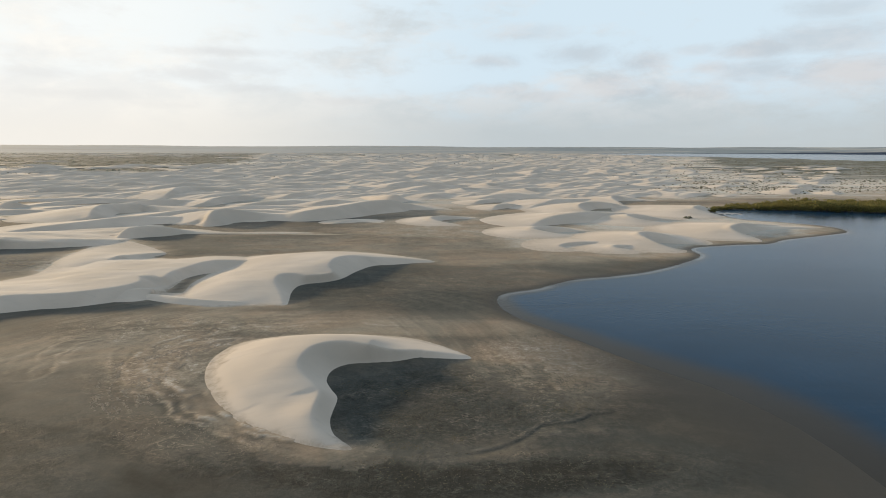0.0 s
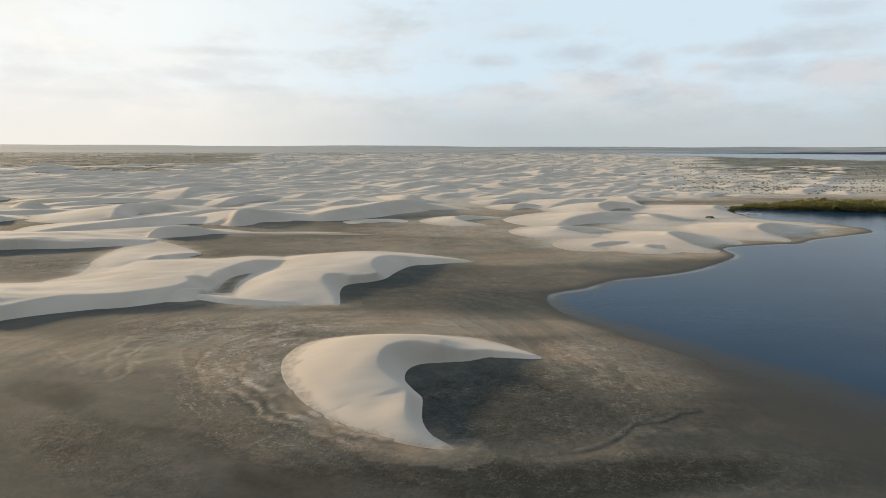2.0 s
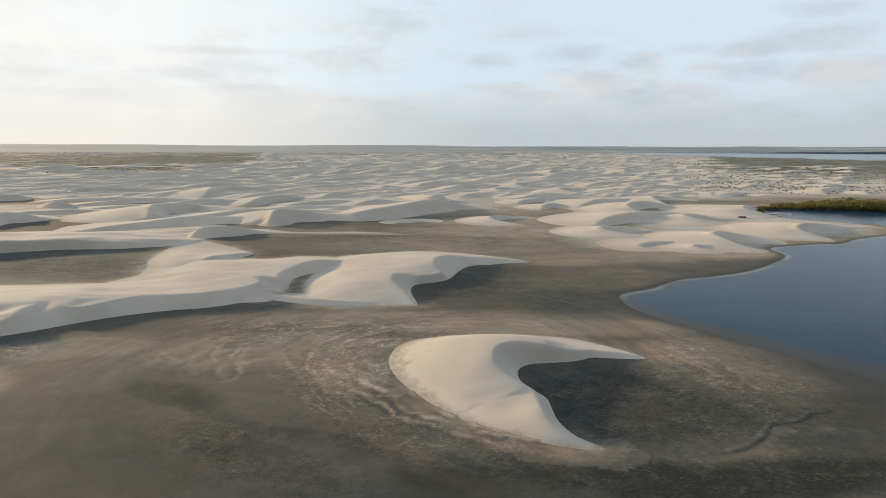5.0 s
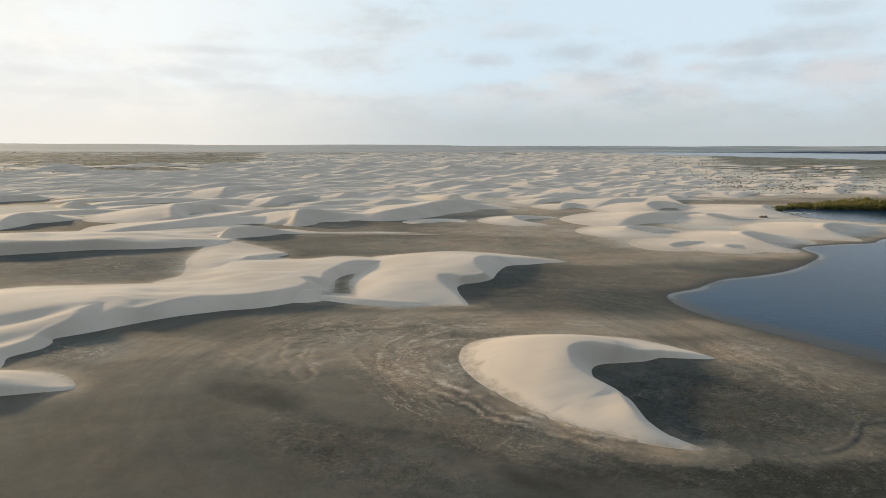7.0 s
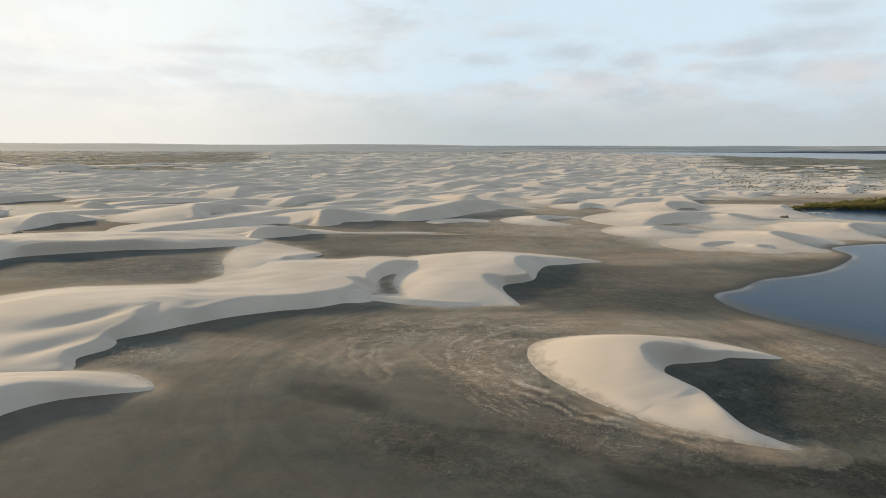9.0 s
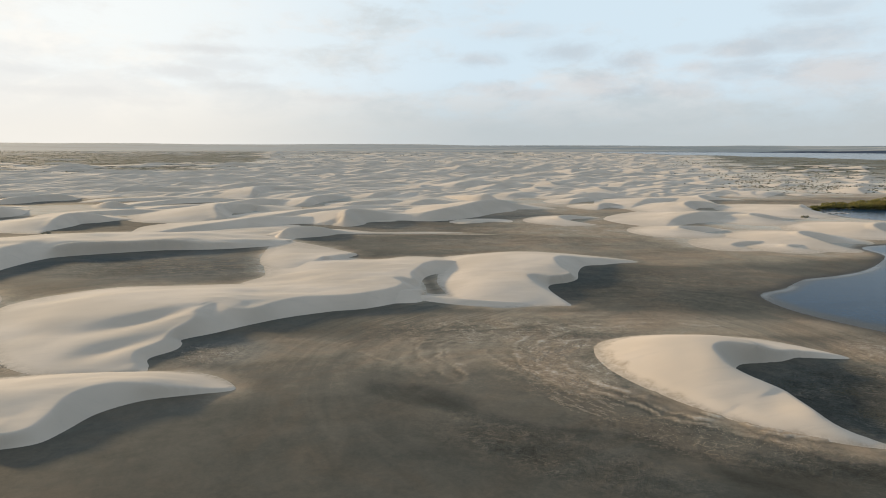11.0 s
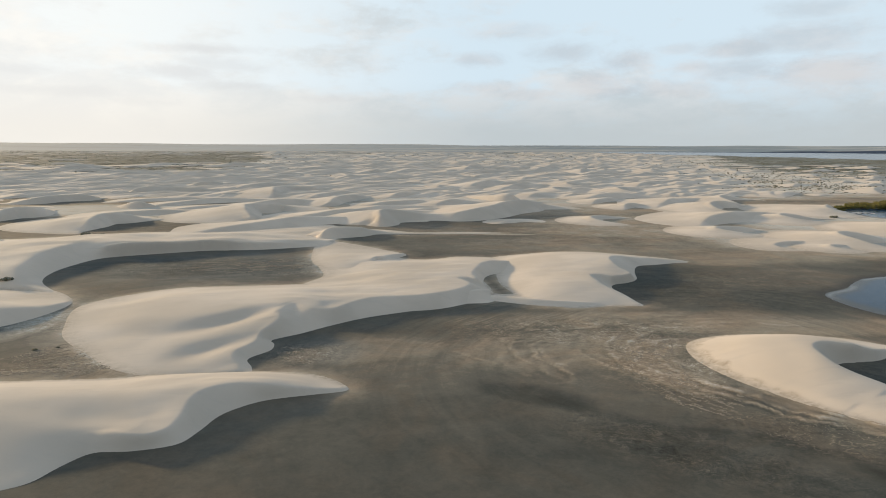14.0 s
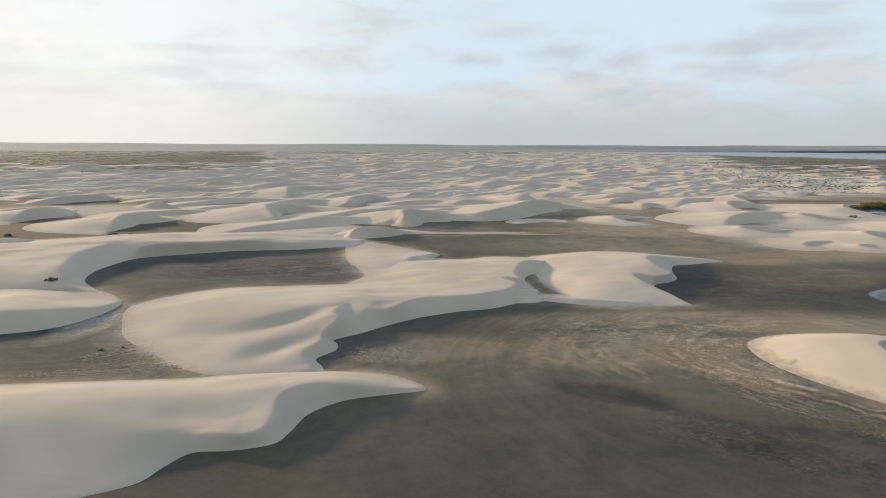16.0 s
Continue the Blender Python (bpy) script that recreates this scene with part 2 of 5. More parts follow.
def lagoon_water():
    """Turbid lagoon water: dark blue where it is deep, brown over the shallows, wind-rippled."""
    m, k, bsdf = material("lagoon_water")
    p = k.n("ShaderNodeNewGeometry").outputs["Position"]
    deep = k.math("ADD", k.attr("deep"), k.math("MULTIPLY", k.math("SUBTRACT", k.noise(p, 0.10, 4.0, 0.6, 0.8), 0.5), 0.25))
    drift = k.noise(k.vmath("MULTIPLY", p, (0.35, 1.0, 1.0)), 0.05, 5.0, 0.6, 0.8)
    blue = k.mix(k.step(drift, 0.35, 0.65), (0.007, 0.030, 0.064), (0.010, 0.039, 0.082))
    c = k.mix(k.step(deep, 0.0, 0.8), (0.040, 0.038, 0.032), blue)
    c = k.mix(k.attr("edge"), c, (0.30, 0.33, 0.35))
    k.put(bsdf.inputs["Base Color"], c)
    bsdf.inputs["IOR"].default_value = 1.095
    bsdf.inputs["Specular Tint"].default_value = (0.23, 0.47, 0.75, 1)
    bsdf.inputs["Roughness"].default_value = 0.14
    wave = k.noise(k.vmath("MULTIPLY", p, (1.0, 0.55, 1.0)), 1.3, 4.0, 0.6, 0.5)
    bump(k, bsdf, k.math("MULTIPLY", wave, k.step(drift, 0.3, 0.7, 0.3, 1.0)), 0.5, 0.08)
    return m


def leaf(name, a, b):
    m, k, bsdf = material(name)
    r = k.n("ShaderNodeNewGeometry").outputs["Random Per Island"]
    p = k.n("ShaderNodeNewGeometry").outputs["Position"]
    c = k.mix(r, a, b)
    c = k.mix(k.step(k.noise(p, 0.06, 4.0, 0.6), 0.45, 0.7), c, k.mix(0.5, c, (0.14, 0.11, 0.03)))
    k.put(bsdf.inputs["Base Color"], c)
    bsdf.inputs["Roughness"].default_value = 0.8
    bsdf.inputs["Specular IOR Level"].default_value = 0.2
    return m


def bark():
    m, k, bsdf = material("bark")
    p = k.n("ShaderNodeNewGeometry").outputs["Position"]
    k.put(bsdf.inputs["Base Color"], k.mix(k.noise(p, 4.0, 4.0), (0.06, 0.05, 0.04), (0.16, 0.13, 0.10)))
    bsdf.inputs["Roughness"].default_value = 0.9
    return m


SAND, FLAT, WATER, BARK = dune_sand(), flat_sand(), lagoon_water(), bark()
MANGROVE = leaf("mangrove_leaf", (0.055, 0.062, 0.020), (0.230, 0.200, 0.058))
SCRUB = leaf("scrub_leaf", (0.085, 0.090, 0.066), (0.175, 0.172, 0.135))


# ---- plan helpers ----
RNG = np.random.default_rng(7)
TABLE = RNG.random((256, 256))


def vnoise(x, y, seed=0):
    """Smooth value noise, 0 to 1, one bump per unit."""
    x, y = np.asarray(x, float) + seed * 17.3, np.asarray(y, float) + seed * 9.1
    i, j = np.floor(x).astype(int), np.floor(y).astype(int)
    u, v = x - i, y - j
    u, v = u * u * (3 - 2 * u), v * v * (3 - 2 * v)
    g = lambda a, b: TABLE[a & 255, b & 255]
    return (g(i, j) * (1 - u) + g(i + 1, j) * u) * (1 - v) + (g(i, j + 1) * (1 - u) + g(i + 1, j + 1) * u) * v


def fnoise(x, y, seed=0, octaves=4):
    s, a, t = 0.0, 1.0, 0.0
    for o in range(octaves):
        s, t, a = s + a * vnoise(x * 2 ** o, y * 2 ** o, seed + o), t + a, a * 0.5
    return s / t


def smooth(v, a, b):
    t = np.clip((v - a) / (b - a), 0, 1)
    return t * t * (3 - 2 * t)


def curve(points, closed=False, per=6):
    """Catmull-Rom through the points."""
    p = np.array(points, float)
    n = len(p)
    out = []
    for i in range(n if closed else n - 1):
        if closed:
            a, b, c, d = p[i - 1], p[i], p[(i + 1) % n], p[(i + 2) % n]
        else:
            a, b, c, d = p[max(i - 1, 0)], p[i], p[i + 1], p[min(i + 2, n - 1)]
        for t in np.arange(per) / per:
            out.append(0.5 * (2 * b + (c - a) * t + (2 * a - 5 * b + 4 * c - d) * t ** 2 + (3 * b - a - 3 * c + d) * t ** 3))
    if not closed:
        out.append(p[-1])
    return np.array(out)


def along(x, y, line):
    """Distance to a polyline, the value of its third column there (or 0), and the signed side (right of its way: positive)."""
    best = np.full(x.shape, 1e18)
    val, side = np.zeros(x.shape), np.zeros(x.shape)
    for a, b in zip(line[:-1], line[1:]):
        ex, ey = b[0] - a[0], b[1] - a[1]
        long = math.hypot(ex, ey) + 1e-9
        t = np.clip(((x - a[0]) * ex + (y - a[1]) * ey) / (long * long), 0, 1)
        dx, dy = x - a[0] - t * ex, y - a[1] - t * ey
        d = dx * dx + dy * dy
        turn = (ex * -dy + ey * dx) / long
        tie = np.abs(d - best) < 1e-7
        closer = (d < best) & ~tie
        side = np.where(closer | (tie & (np.abs(turn) > np.abs(side))), turn, side)
        best = np.where(closer, d, best)
        if len(a) > 2:
            val = np.where(closer, a[2] + t * (b[2] - a[2]), val)
    return np.sqrt(best), val, side


def inside(x, y, poly):
    hit = np.zeros(x.shape, bool)
    for (ax, ay), (bx, by) in zip(poly[:, :2], np.roll(poly[:, :2], -1, 0)):
        if ay != by:
            hit ^= ((ay > y) != (by > y)) & (x < (bx - ax) * (y - ay) / (by - ay) + ax)
    return hit


def sheet(name, x, y, z, keep=None, mat=None, attrs=None, pick=None, origin=(0, 0, 0), normals=None):
    """A mesh object over the grid of lines x and y with heights z[y, x]. keep: vertices that carry faces; pick: vertices,
    and of how many of them a face is made at least; normals: one for each vertex, so that two sheets join without a seam."""
    ny, nx = z.shape
    gx, gy = np.meshgrid(x, y)
    idx = np.arange(nx * ny).reshape(ny, nx)
    quads = np.stack([idx[:-1, :-1], idx[:-1, 1:], idx[1:, 1:], idx[1:, :-1]], -1).reshape(-1, 4)
    if keep is not None:
        quads = quads[keep.ravel()[quads].any(1)]
    if pick is not None:
        quads = quads[pick[0].ravel()[quads].sum(1) >= pick[1]]
    used = np.zeros(nx * ny, bool)
    used[quads] = True
    back = np.cumsum(used) - 1
    co = np.stack([gx, gy, z], -1).reshape(-1, 3)[used] - np.array(origin)
    quads = back[quads]
    me = bpy.data.meshes.new(name)
    me.vertices.add(len(co))
    me.vertices.foreach_set("co", co.ravel())
    me.loops.add(quads.size)
    me.loops.foreach_set("vertex_index", quads.ravel().astype(np.int32))
    me.polygons.add(len(quads))
    me.polygons.foreach_set("loop_start", np.arange(0, quads.size, 4, dtype=np.int32))
    me.update(calc_edges=True)
    me.polygons.foreach_set("use_smooth", np.ones(len(quads), bool))
    for key, values in (attrs or {}).items():
        a = me.attributes.new(key, "FLOAT", "POINT")
        a.data.foreach_set("value", values.ravel()[used].astype(np.float32))
    me.validate()
    if normals is not None:
        me.normals_split_custom_set_from_vertices(normals.reshape(-1, 3)[used].tolist())
    if mat:
        me.materials.append(mat)
    return new(name, me)


def one_piece(mask, keep):
    """The part of a mask that hangs together round its middle."""
    m = mask & keep
    if not m.any():
        return m
    j, i = np.nonzero(m)
    at = np.argmin((j - np.median(j)) ** 2 + (i - np.median(i)) ** 2)
    got = np.zeros_like(m)
    got[j[at], i[at]] = True
    count = 0
    while got.sum() != count:
        count = got.sum()
        for _ in range(12):
            wide = got.copy()
            wide[1:] |= got[:-1]
            wide[:-1] |= got[1:]
            wide[:, 1:] |= got[:, :-1]
            wide[:, :-1] |= got[:, 1:]
            got = wide & m
    return got


def two_sided_dune(x, y, z, keep, lee, thin, label, group):
    """A dune of two parts that meet along its brink: the windward slope and the slip face."""
    dy, dx = np.gradient(z, y, x)
    normals = np.stack([-dx, -dy, np.ones_like(z)], -1)
    normals /= np.linalg.norm(normals, axis=-1, keepdims=True)
    gx, gy = np.meshgrid(x, y)
    origin = (float(gx[keep].mean()), float(gy[keep].mean()), float(z[keep].min()))
    lee = one_piece(lee, keep)
    dune = tagged(new("dune"), label, "sand dune", group)
    dune.location = origin
    for name, pick, note in (("slip_face", (lee, 3), "smooth grey slip face in shade"), ("windward_slope", (~lee, 2), "")):
        part = sheet(name, x, y, z, keep, SAND, dict(thin=thin), pick, origin, normals)
        part.parent = dune
        if note:
            part["label"] = note
    return dune


# ---- the lie of the land ----
SHORE = curve([(44, 10), (42, 40), (41.2, 55.5), (40.8, 62.5), (39.3, 70.9), (35.8, 79.7), (31.3, 86.0), (25.7, 94.7), (19.8, 105.2),
               (15.0, 113.0), (11.7, 121.2), (11.3, 129.6), (13.5, 134.8), (20.8, 139.3), (24.7, 143.4), (31.8, 149.8),
               (40.7, 153.3), (52.4, 159.9), (65.5, 172.1), (74.9, 184.2), (77.7, 197.9), (94.1, 205.1), (106.4, 207.8),
               (116.8, 217.0), (137.1, 228.7), (151.2, 238.2), (154.0, 253.7), (145.4, 266.9), (133.7, 277.1), (129.8, 290.6),
               (138.1, 322.5), (174.0, 320.5), (214.6, 310.5), (300, 306), (420, 312)])
LAGOON = np.vstack([SHORE, [(900, 330), (950, -300), (60, -300)]])
FAR_LAGOON = np.array([(650, 2900), (720, 2400), (900, 1850), (1000, 1550), (1400, 1230), (3900, 1200), (3900, 3150), (1700, 3250), (900, 3120)], float)
GULLY_NORTH = curve([(22.2, 73.8), (20.4, 72.4), (18.7, 71.6), (17.5, 71.6), (16.2, 70.3), (14.6, 69.2), (13.2, 68.8), (11.5, 68.5), (10.3, 67.4), (9.1, 65.7), (7.6, 64.1), (6.1, 63.0), (4.6, 62.1), (2.7, 61.5), (0.9, 61.1), (-0.9, 60.7)], per=3)
GULLY_SOUTH = curve([(22.7, 69.1), (19.5, 67.9), (16.4, 67.9), (14.4, 67.7), (12.6, 67.3), (11.3, 66.1), (9.7, 64.1), (8.1, 62.4), (6.0, 60.8), (4.0, 59.7), (2.1, 58.9), (0.2, 57.8), (-1.6, 56.9)], per=3)


# near dunes: line of the foot (lee side first), brink with heights, how many foot points lie on the lee side
NEAR_DUNES = {}
NEAR_DUNES["crescent"] = (
    [(4.3, 91.5), (-0.3, 91.2), (-3.6, 91.7), (-6.8, 90.1), (-10.9, 89.4), (-13.8, 88.4), (-15.4, 86), (-15.6, 82.2), (-14.3, 78.6), (-13.1, 75.8), (-13, 71.8), (-12.8, 68.7), (-11.6, 65.2), (-9.2, 62.1), (-13.1, 62.7), (-18.5, 65.5), (-23.3, 69.1), (-28.3, 75.7), (-32.3, 83.6), (-33.7, 91.5), (-32, 98.1), (-27.1, 101.8), (-19.1, 103.5), (-9.6, 102.6), (-3, 99.9)],
    [(2.7, 91.6, 0.3), (-0.7, 91.7, 0.7), (-4, 91, 1.1), (-7.5, 89.9, 1.7), (-10.4, 89.2, 2.5), (-13.4, 90.1, 2.8), (-15.9, 89.7, 3), (-18.1, 87.3, 3.1), (-18.9, 83.6, 3), (-18.8, 81, 2.7), (-17.7, 78.5, 2.3), (-15.9, 76, 1.9), (-14.8, 74.5, 1.6), (-14.6, 72.4, 1.5), (-14.5, 68.9, 1.5), (-14, 66.7, 1.1), (-12.9, 65.1, 0.7), (-10.8, 63.6, 0.2)], 13)
NEAR_DUNES["double"] = (
    [(-2.1, 172.1), (-7.3, 169.4), (-13.2, 166.8), (-18.2, 165.1), (-21.6, 157.4), (-23.8, 149), (-27.1, 145.1), (-30.6, 143.2), (-32.4, 139.6), (-32.2, 132.9), (-31.1, 126.4), (-31, 122.7), (-36, 123.0), (-42, 121.6), (-48.9, 122.6), (-53.5, 126.5), (-55.2, 133.5), (-57, 143.3), (-57, 149.7), (-56.8, 155.5), (-57.5, 161), (-58, 168), (-56, 178), (-43.5, 185.5), (-30.8, 188.8), (-13.5, 182)],
    [(-3.6, 172.1, 0.3), (-12, 172.1, 0.9), (-18.6, 168.6, 1.8), (-23.9, 166.5, 2.6), (-26.8, 161.5, 3), (-27.5, 155.5, 2.9), (-27.1, 151.4, 2.4), (-25.5, 147.6, 1.9), (-26.4, 143.4, 1.8), (-29.8, 142.7, 1.8), (-34, 144.5, 2.1), (-36.5, 142.3, 2.4), (-36.4, 137.7, 2.3), (-35.1, 133.5, 1.7), (-32.8, 128.6, 1), (-31.3, 123.7, 0.2)], 12)
NEAR_DUNES["long"] = (
    [(-48.5, 169.5), (-52.5, 160.5), (-55.3, 156), (-58.2, 153.8), (-60.2, 149.7), (-60.8, 143.2), (-60.4, 136.2), (-60.2, 132.5), (-62.5, 128), (-65.7, 125.1), (-72.1, 120.5), (-80.9, 119.0), (-91, 119), (-104.9, 132.1), (-101.7, 144.8), (-98.9, 152.8), (-102, 164.8), (-103.5, 177.8), (-95.9, 184.7), (-75.6, 175.4), (-64.8, 180.3), (-52.8, 177.6)],
    [(-49.3, 170.2, 0.3), (-54.3, 166, 1.3), (-57.6, 162.4, 2.0), (-60, 158.3, 2.1), (-61.6, 152.4, 2.0), (-62.9, 146.9, 1.9), (-62.6, 141.0, 1.8), (-65.3, 139.8, 2.3), (-67, 139.3, 2.4), (-64.5, 133.9, 2.4), (-66.8, 128.7, 2.3), (-73.9, 123.9, 2.2), (-82.5, 122.5, 2.1), (-94, 124, 1.2)], 13)
NEAR_DUNES["wavy"] = (
    [(-59.7, 128.4), (-67.2, 124.7), (-73.2, 121.2), (-84.2, 115.1), (-90.2, 109.9), (-94.7, 104.8), (-98.9, 101), (-98.0, 98.8), (-97.9, 95.6), (-100.2, 91.6), (-98.6, 88.0), (-99, 85.3), (-109.6, 84.2), (-117.9, 87.3), (-125.2, 94.3), (-132.5, 101.6), (-136.5, 108.8), (-141.4, 122.5), (-137.2, 131.9), (-127.9, 139.8), (-113.4, 142), (-90.8, 145.3), (-63.8, 151.5)],
    [(-60.5, 130.8, 1.6), (-66.8, 128.4, 1.7), (-74.1, 123.7, 2), (-83.1, 122, 2.2), (-87.4, 118.8, 2.1), (-90.6, 113.2, 2.1), (-94.3, 112.6, 2.4), (-98.2, 115.5, 2.7), (-100.4, 110.5, 2.7), (-98.6, 106.5, 2.3), (-100.2, 101.1, 1.6), (-100.6, 97.0, 1.5), (-102.6, 92.6, 1.3), (-100.8, 88.6, 0.5)], 12)
NEAR_DUNES["low"] = (
    [(-83.8, 79.6), (-87.8, 78.1), (-91.3, 77.1), (-94.6, 75.5), (-97.8, 71.8), (-99, 67.2), (-100.3, 64.2), (-104.7, 62.9), (-108, 62.4), (-109.7, 59.5), (-110.7, 56.7), (-112.6, 55.2), (-116.6, 53.2), (-122.2, 49.9), (-131.5, 50.1), (-146.9, 63.4), (-153.3, 80.5), (-140.1, 82.2), (-117.1, 83.9), (-110, 85.7), (-99.2, 86.5), (-88.8, 84.9)],
    [(-84.5, 79.3, 0.2), (-87.7, 77.8, 0.6), (-90.9, 77.3, 1.1), (-94.1, 77, 1.7), (-97.6, 76.9, 1.9), (-100.4, 75, 2), (-101.3, 72.2, 1.9), (-100.8, 68.2, 1.6), (-101.2, 65.8, 1.3), (-102.6, 63.8, 1.3), (-104.8, 63.2, 1.4), (-107.0, 64.2, 1.5), (-109.0, 64.8, 1.4), (-111.4, 64.0, 1.5), (-115.2, 64.8, 1.8), (-119, 66.0, 2.0), (-123.7, 66.6, 2.2), (-130.1, 66.3, 2.3)], 14)
NEAR_DUNES["rounded"] = (
    [(-144.2, 125.7), (-146.6, 110.7), (-154.7, 105), (-164, 102.7), (-192.8, 117), (-197.3, 135.2), (-176.6, 139.2), (-165.6, 141.4), (-153.8, 137.3)],
    [(-145.2, 125.5, 0.4), (-147.1, 117.6, 1.3), (-152, 113.7, 2), (-158.5, 111.5, 2.4), (-168, 108.5, 2.6), (-181.4, 113.2, 1)], 4)
NEAR_DUNES["winding"] = (
    [(-104.4, 206), (-117.1, 194.6), (-133.4, 191.5), (-139.9, 190.5), (-156.8, 182.7), (-164, 177.2), (-166.1, 165.5), (-165.6, 155.9), (-161.9, 146.1), (-152.5, 134.6), (-160.7, 136.9), (-176.6, 139.2), (-194.8, 139.5), (-225.5, 160), (-237.4, 195.2), (-219.5, 206.5), (-199.4, 219.1), (-175.3, 230.5), (-146, 233.5), (-125.7, 246.5), (-108.7, 250)],
    [(-104.6, 208, 0.6), (-117, 197, 2.0), (-126.7, 191.7, 2.2), (-136.2, 189.8, 3), (-145.6, 188, 3.1), (-154.4, 181, 3.2), (-163.3, 179.7, 3.4), (-170.6, 182, 3.7), (-172.7, 173.6, 3.9), (-172.3, 164.1, 3.5), (-169.6, 152.6, 3), (-164.8, 142.8, 2), (-160.6, 139.1, 1), (-154.6, 136.6, 0.3)], 10)
NEAR_DUNES["spur"] = (
    [(-80, 183.9), (-81.5, 178.1), (-83.2, 170), (-87.1, 171.7), (-87.4, 165), (-92.7, 158.7), (-102, 164.8), (-106.7, 180.6), (-109.2, 210.8), (-100.9, 207.1), (-89.2, 195.4)],
    [(-80.4, 184.1, 0.3), (-83.2, 178.5, 0.9), (-85.9, 172.6, 1.4), (-87.9, 170.4, 1.3), (-86.4, 169.5, 0.4)], 5)


def shore_distance(x, y):
    """Metres from the lagoon's edge; below zero on the water."""
    d = np.full(x.shape, 400.0)
    m = (x > -160) & (x < 1200) & (y > -500) & (y < 900)
    closed = np.vstack([LAGOON, LAGOON[:1]])
    d[m] = along(x[m], y[m], closed)[0]
    return np.where(inside(x, y, LAGOON), -d, d)


def gully(x, y):
    """A shallow channel with a cut northern bank: its depth, and the metres from the northern and southern banks (below zero inside)."""
    dn, _, sn = along(x, y, GULLY_NORTH)
    ds, _, ss = along(x, y, GULLY_SOUTH)
    wave = 0.25 * (fnoise(x / 0.8, y / 0.8, 65) - 0.5)
    north, south = np.where(sn > 0, dn, -dn) + wave, np.where(ss < 0, ds, -ds) + wave
    ends = smooth(x, 23, 17) * smooth(x, -4, 5)
    return 0.08 * ends * smooth(-north, -0.1, 0.35) * smooth(-south, -0.3, 1.6), north, south


def ground_z(x, y):
    x, y = np.asarray(x, float), np.asarray(y, float)
    d = shore_distance(x, y)
    land = 0.30 * (1 - np.exp(-np.maximum(d, 0) / 9)) + 0.10 * smooth(d, 2, 25) * (fnoise(x / 14, y / 14, 3) - 0.5)
    z = np.where(d > 0, land, np.maximum(d * 0.05, -2.5))
    f = inside(x, y, FAR_LAGOON)
    z = np.where(f, -2.0, z)
    r = np.hypot(x + 40, y)
    roll = smooth(r, 500, 1200) * (fnoise(x / 90, y / 60, 5) - 0.35) * 4.0
    z = np.where(f, z, z + np.maximum(roll, 0))
    z = z + 31.0 * smooth(r, 3300, 4800) * (0.85 + 0.3 * vnoise(x / 500, y / 900, 8))
    m = (x > -6) & (x < 26) & (y > 52) & (y < 78)
    if m.any():
        z[m] -= gully(x[m], y[m])[0]
    return z


def blob(x, y, cx, cy, rx, ry, turn=0.0):
    """A soft patch, 1 in its middle and 0 outside."""
    c, s = math.cos(radians(turn)), math.sin(radians(turn))
    u, v = ((x - cx) * c + (y - cy) * s) / rx, (-(x - cx) * s + (y - cy) * c) / ry
    return 1 - smooth(np.hypot(u, v), 0.45, 1.15)


def lines(*steps):
    """Grid lines: from the first value, (until, step) pairs with the step growing smoothly to the one given."""
    v, step = [steps[0]], steps[1][1]
    for until, s in steps[1:]:
        while v[-1] < until:
            step += (s - step) * 0.06
            v.append(v[-1] + step)
    return np.array(v)


